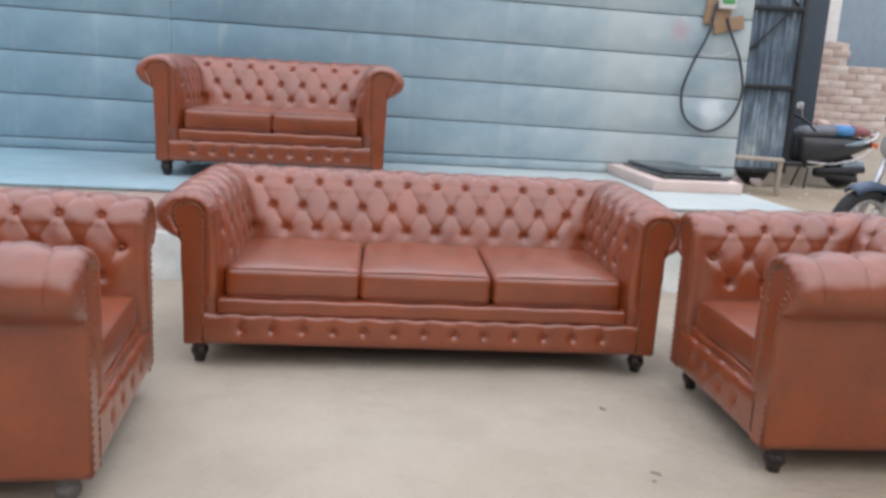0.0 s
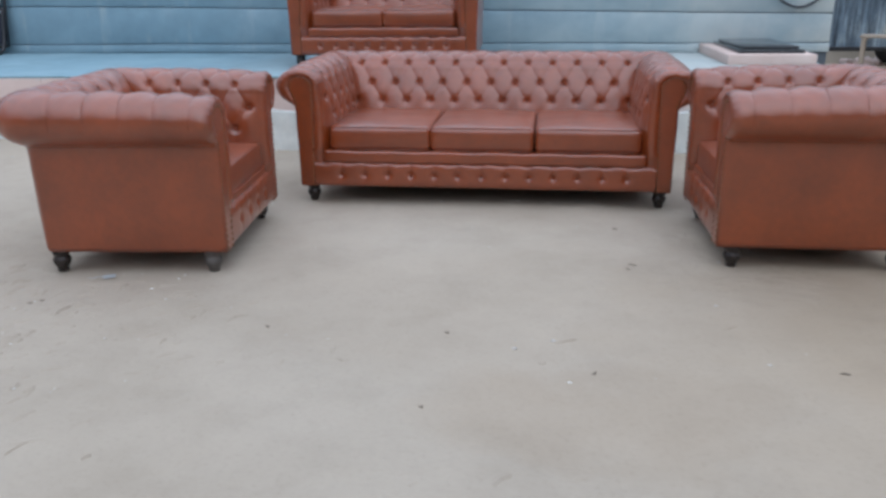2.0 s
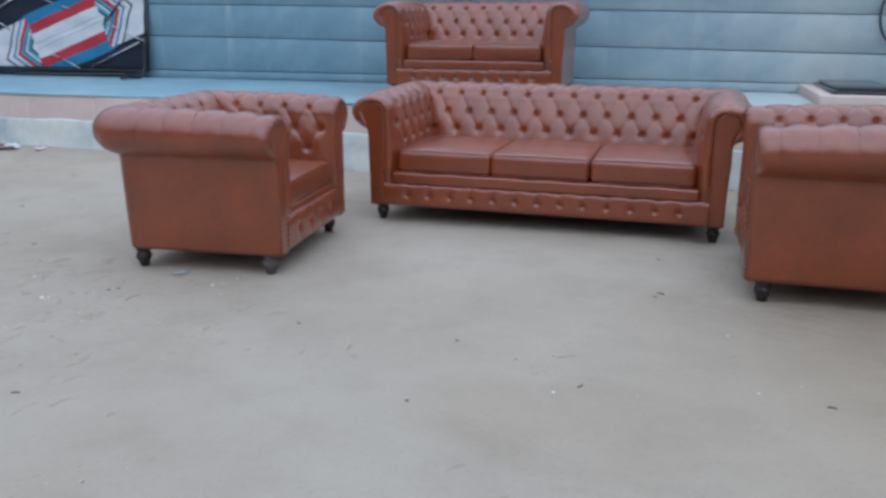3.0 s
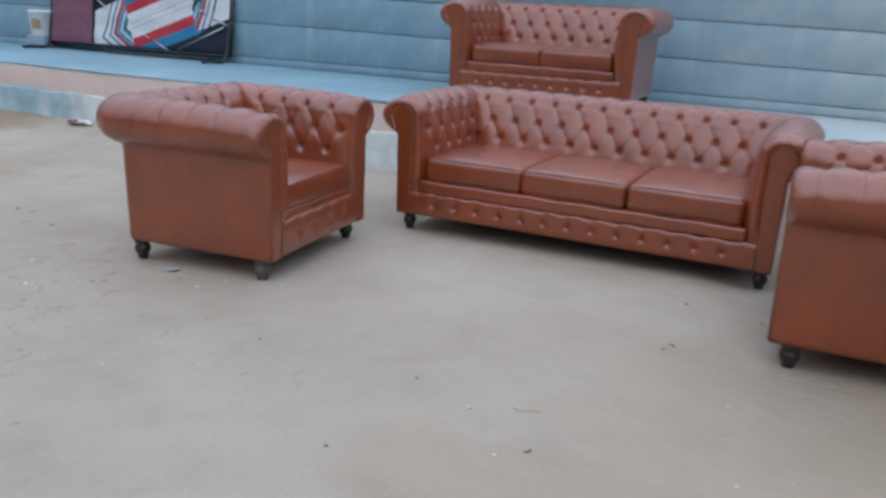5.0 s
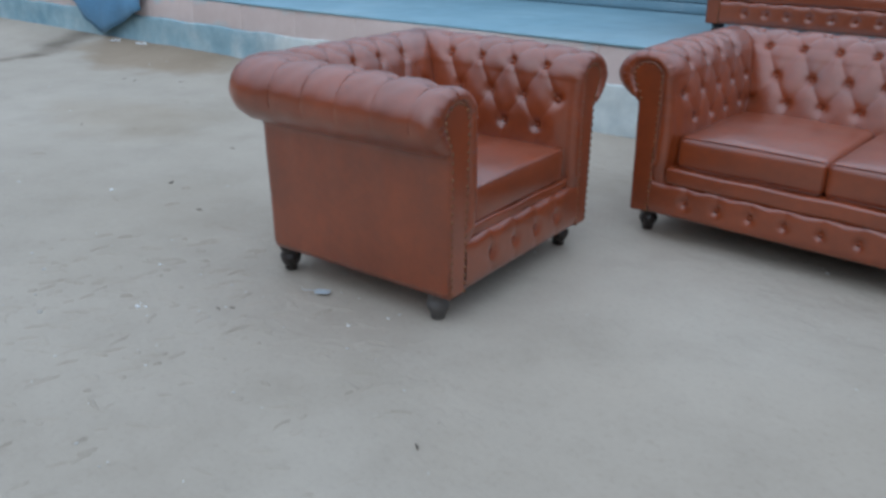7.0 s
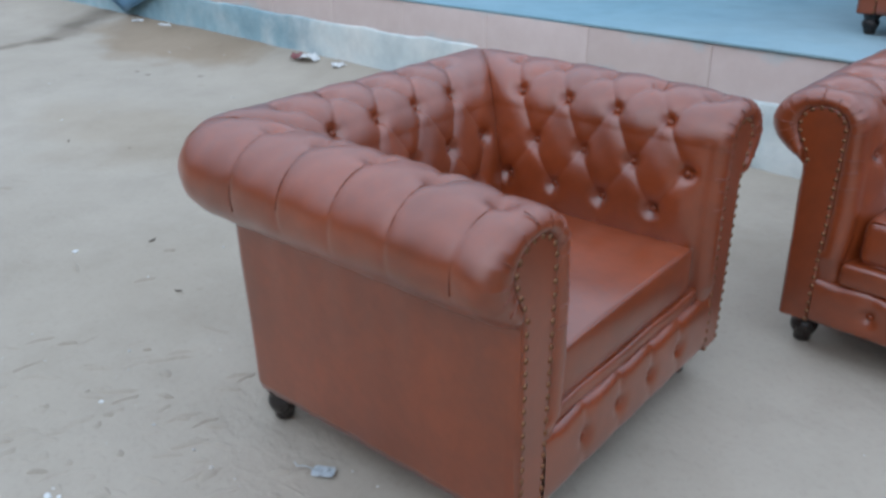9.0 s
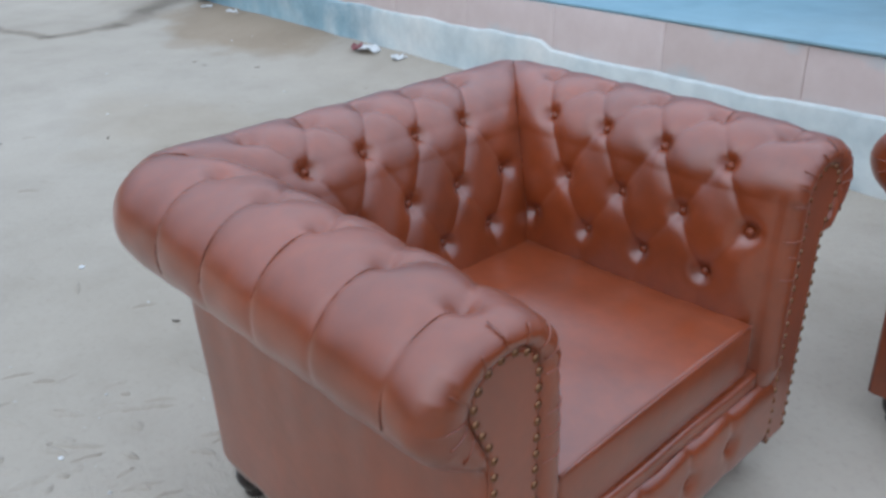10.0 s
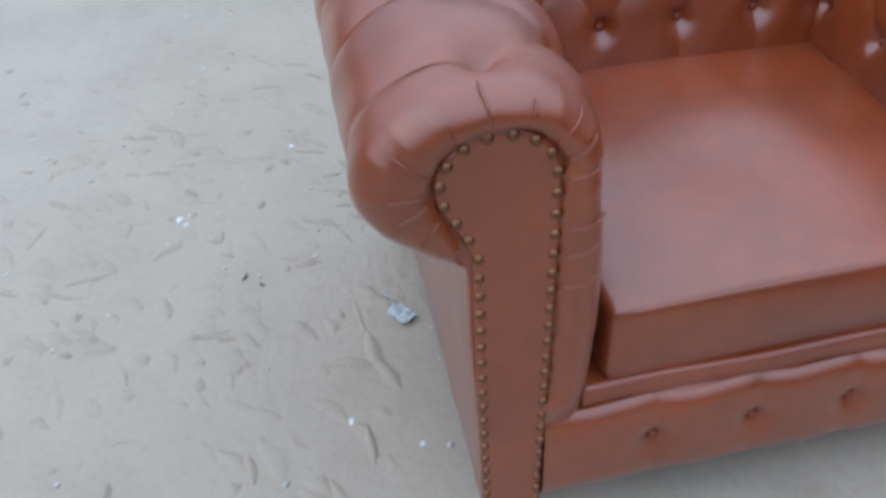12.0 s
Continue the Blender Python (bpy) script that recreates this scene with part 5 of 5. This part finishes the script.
def scrap(name, m, w, d, material, label, category, crumple=0.02):
    v, f = [], []
    nx, ny_ = 7, 6
    for i in range(nx):
        for j in range(ny_):
            a, b = i / (nx - 1) - 0.5, j / (ny_ - 1) - 0.5
            z = crumple * abs(noise.noise(Vector((a * 5 + w * 50, b * 5 + d * 31, 2)))) + crumple * 0.4
            v.append((a * w * (1 - 0.3 * abs(b)), b * d, z))
    for i in range(nx - 1):
        for j in range(ny_ - 1):
            k = i * ny_ + j
            f.append((k, k + ny_, k + ny_ + 1, k + 1))
    ob = tagged(part(name, mesh_of(name, v, f, material, False), None, "", m), label, category)
    md = ob.modifiers.new("thickness", "SOLIDIFY")
    md.thickness = 0.0015
    return ob


FILM = plain("clear_blue_film", (0.42, 0.46, 0.48), 0.35)
film = scrap("plastic_film", pose(-0.885, 2.355, -0.001, 0, 0, 35), 0.052, 0.03, FILM, "thin bluish plastic scrap with a torn strand by the armchair", "litter", 0.008)
part("strand", tube("strand", smooth_line([(-0.024, 0.004, 0.004), (-0.045, 0.012, 0.005), (-0.060, 0.010, 0.004), (-0.072, 0.022, 0.005)], 5), 0.0011, FILM, 5), film)
scrap("wrapper", pose(-3.93, 4.72, 0.052, 0, 0, 20), 0.15, 0.08, WHITE, "crumpled white paper wrapper by the platform", "litter", 0.07)
scrap("wrapper", pose(-4.04, 4.71, 0.052, 0, 0, -30), 0.11, 0.07, SEAT_RED, "crumpled red printed wrapper by the platform", "litter", 0.06)
scrap("wrapper", pose(-3.66, 4.74, 0.055, 0, 0, 70), 0.09, 0.07, WHITE, "crumpled white paper wrapper by the platform", "litter", 0.04)
scrap("wrapper", pose(-5.75, 4.78, 0.062, 0, 0, 10), 0.17, 0.07, WHITE, "crumpled white paper wrapper by the platform", "litter", 0.03)
scrap("wrapper", pose(-6.14, 4.74, 0.056, 0, 0, 40), 0.11, 0.06, WHITE, "crumpled white paper wrapper by the platform", "litter", 0.03)

rng = random.Random(11)
verts, faces = [], []


def pebble(x, y, s, flat=0.6):
    o = len(verts)
    z = ground_height(x, y)
    ring = 6
    a0 = rng.random() * 6
    for zz, rr in ((-0.2, 0.8), (0.35, 1.0), (0.8, 0.55)):
        for i in range(ring):
            a = a0 + 2 * math.pi * i / ring
            k = rr * s * (0.75 + 0.5 * rng.random())
            verts.append((x + k * math.cos(a), y + k * math.sin(a) * 0.8, z + zz * s * flat))
    for j in range(2):
        for i in range(ring):
            k = (i + 1) % ring
            faces.append((o + j * ring + i, o + j * ring + k, o + (j + 1) * ring + k, o + (j + 1) * ring + i))
    faces.append(tuple(o + 2 * ring + i for i in range(ring)))


for _ in range(230):
    pebble(rng.uniform(-6, 3), rng.uniform(-1.5, 4.6), rng.choice((0.003, 0.004, 0.005, 0.007, 0.010)))
for _ in range(70):
    pebble(rng.gauss(-1.2, 0.5), rng.gauss(2.0, 0.35), rng.choice((0.002, 0.003, 0.004, 0.006)))
for _ in range(110):
    pebble(rng.uniform(3.6, 7.4), rng.uniform(7.2, 10.7), rng.choice((0.008, 0.012, 0.018, 0.03)))
chips = [(-1.254, 1.919, 0.011), (-1.235, 1.935, 0.007), (-1.27, 1.94, 0.006), (-1.494, 2.154, 0.008), (-0.662, 2.252, 0.007), (-0.60, 2.36, 0.006), (-2.4, 2.5, 0.012), (-0.9, 0.6, 0.006), (0.9, 1.6, 0.006)]
GRIT = plain("grit", (0.47, 0.44, 0.40), 0.9, vary=0.5, scale=40)
keep_v, keep_f = list(verts), list(faces)
verts.clear()
faces.clear()
for cx, cy, cs in chips:
    pebble(cx, cy, cs, 0.5)
tagged(part("chips", mesh_of("chips", verts, faces, WHITE, False)), "small white chips lying on the sand", "chips", kind="stuff")
verts, faces = keep_v, keep_f
tagged(part("gravel", mesh_of("gravel", verts, faces, GRIT)), "small stones and grit scattered on the sand", "gravel", kind="stuff")

verts, faces = [], []
for _ in range(70):
    x, y = rng.uniform(-5, 2.6), rng.uniform(-1.2, 4.5)
    a, ln, wd = rng.uniform(0, math.pi), rng.uniform(0.008, 0.035), rng.uniform(0.0015, 0.004)
    z = ground_height(x, y) + 0.003
    dx, dy = math.cos(a), math.sin(a)
    o = len(verts)
    bend = rng.uniform(-0.3, 0.3) * ln
    for t in (-0.5, 0.0, 0.5):
        cx, cy = x + dx * ln * t - dy * bend * (1 - 4 * t * t), y + dy * ln * t + dx * bend * (1 - 4 * t * t)
        k = wd * (1 - 1.2 * abs(t))
        verts += [(cx - dy * k, cy + dx * k, z), (cx + dy * k, cy - dx * k, z), (cx, cy, z + 0.004)]
    for j in range(2):
        p, q = o + j * 3, o + j * 3 + 3
        faces += [(p, q, q + 2, p + 2), (p + 2, q + 2, q + 1, p + 1), (p + 1, q + 1, q, p)]
TWIG = plain("dry_twig", (0.17, 0.14, 0.11), 0.9, vary=0.5, scale=30)
tagged(part("twigs", mesh_of("twigs", verts, faces, TWIG)), "dry leaf and twig fragments scattered on the sand", "twigs", kind="stuff")

# ridges and clods pushed up by feet, near the armchair
verts, faces = [], []
for _ in range(720):
    if rng.random() < 0.7:
        x, y = rng.gauss(-1.15, 0.5), rng.gauss(1.85, 0.36)
    else:
        x, y = rng.uniform(-6.2, 2.5), rng.uniform(-1.0, 4.3)
    if x > -0.35 and y > 2.2 or -1.3 < x < -0.3 and y > 2.32:
        continue
    a = rng.gauss(0.9, 0.5)
    ln, wd, hh = rng.uniform(0.02, 0.11), rng.uniform(0.005, 0.016), rng.uniform(0.003, 0.011)
    z = ground_height(x, y) - 0.001
    o = len(verts)
    for j in range(5):
        t = j / 4 - 0.5
        k = (1 - 4 * t * t) ** 0.5 if abs(t) < 0.5 else 0.08
        px, py = x + math.cos(a) * ln * t + 0.004 * math.sin(j * 2 + a), y + math.sin(a) * ln * t
        k *= rng.uniform(0.7, 1.15)
        for off, up in ((-1.2, -0.1), (-0.3, 1), (0.6, 0.55), (1.6, -0.1)):
            verts.append((px - math.sin(a) * wd * k * off, py + math.cos(a) * wd * k * off, z + up * hh * k))
    for j in range(4):
        for q in range(3):
            p = o + j * 4 + q
            faces.append((p, p + 1, p + 5, p + 4))
tagged(part("sand_clods", mesh_of("sand_clods", verts, faces, SAND)), "small ridges and clods of scuffed sand", "sand", kind="stuff")

# ---- pieces of the platform's face, the wall and the bricks ----
x, i = PX0 + 0.02, 0
edges = [-2.56 + 0.625 * k for k in range(-10, 9)]
stone_cache = {}
for a, b in zip(edges, edges[1:]):
    b = min(b, PLAT_X1)
    a = max(a, PX0)
    if b - a < 0.05:
        continue
    key = round(b - a, 3)
    if key not in stone_cache:
        stone_cache[key] = box_mesh("stone_slab", (b - a - 0.001, 0.04, 0.286), STONE, 0.004, (0, 0, 0), 1)
    part("stone_slab", stone_cache[key], platform, at=Matrix.Translation(((a + b) / 2, PLAT_Y + 0.008 + rng.uniform(-0.0012, 0.0012), 0.350)))
side = box_mesh("stone_slab", (0.04, 0.58, 0.286), STONE, 0.004, (0, 0, 0), 1)
for k in range(3):
    part("stone_slab", side, platform, at=Matrix.Translation((PLAT_X1 - 0.008, PLAT_Y + 0.32 + 0.585 * k, 0.350)))

zs = [0.51] + JOINTS + [WALL_TOP]


def joint_tilt(z):
    return 0.0 if z < 0.8 or z > 2.1 else -0.014


for z0, z1 in zip(zs, zs[1:]):
    x = WALL_X0
    while x < WALL_X1 - 0.01:
        w = min(4.3, WALL_X1 - x)
        if WALL_X1 - (x + w) < 0.4:
            w = WALL_X1 - x
        proud = 0.012 if z0 < 0.55 else 0.0
        mid, h = x + w / 2, z1 - z0 - 0.008

        def settle(px, py, pz):
            t = joint_tilt(z1) if pz > 0 else joint_tilt(z0)
            return px, py, pz + t * max(-6.0, px + mid) + 0.0025 * math.sin((px + mid) * 1.9)

        course = box_mesh("block_course", (w - 0.001, 0.05, h), WALL, 0.004, (0, 0, 0), 1, (8, 1, 1), settle)
        part("block_course", course, wall, at=Matrix.Translation((mid, WALL_Y + 0.025 - proud + rng.uniform(-0.0015, 0.0015), (z0 + z1) / 2)))
        x += w

brick_me = [box_mesh("brick", (0.262, 0.10, 0.098), BRICK, 0.008, (0, 0, 0), 1, (1, 1, 1), lambda a, b, c, q=q: (a * (1 + 0.02 * q), b + 0.004 * math.sin(a * 30 + q), c * (1 - 0.03 * (q % 2)))) for q in range(3)]
for row in range(18):
    z = 0.055 + row * 0.108
    x0 = 6.72 + (0.135 if row % 2 else 0.0)
    for col in range(10):
        x = x0 + col * 0.272
        if row >= 15 and x > 7.05:
            continue
        part("brick", brick_me[(row * 3 + col * 7) % 3], brick_wall, at=pose(x + 0.03 + rng.uniform(-0.008, 0.008), 11.745 + rng.uniform(-0.008, 0.008), z, 0, rng.uniform(-1.5, 1.5), 0))
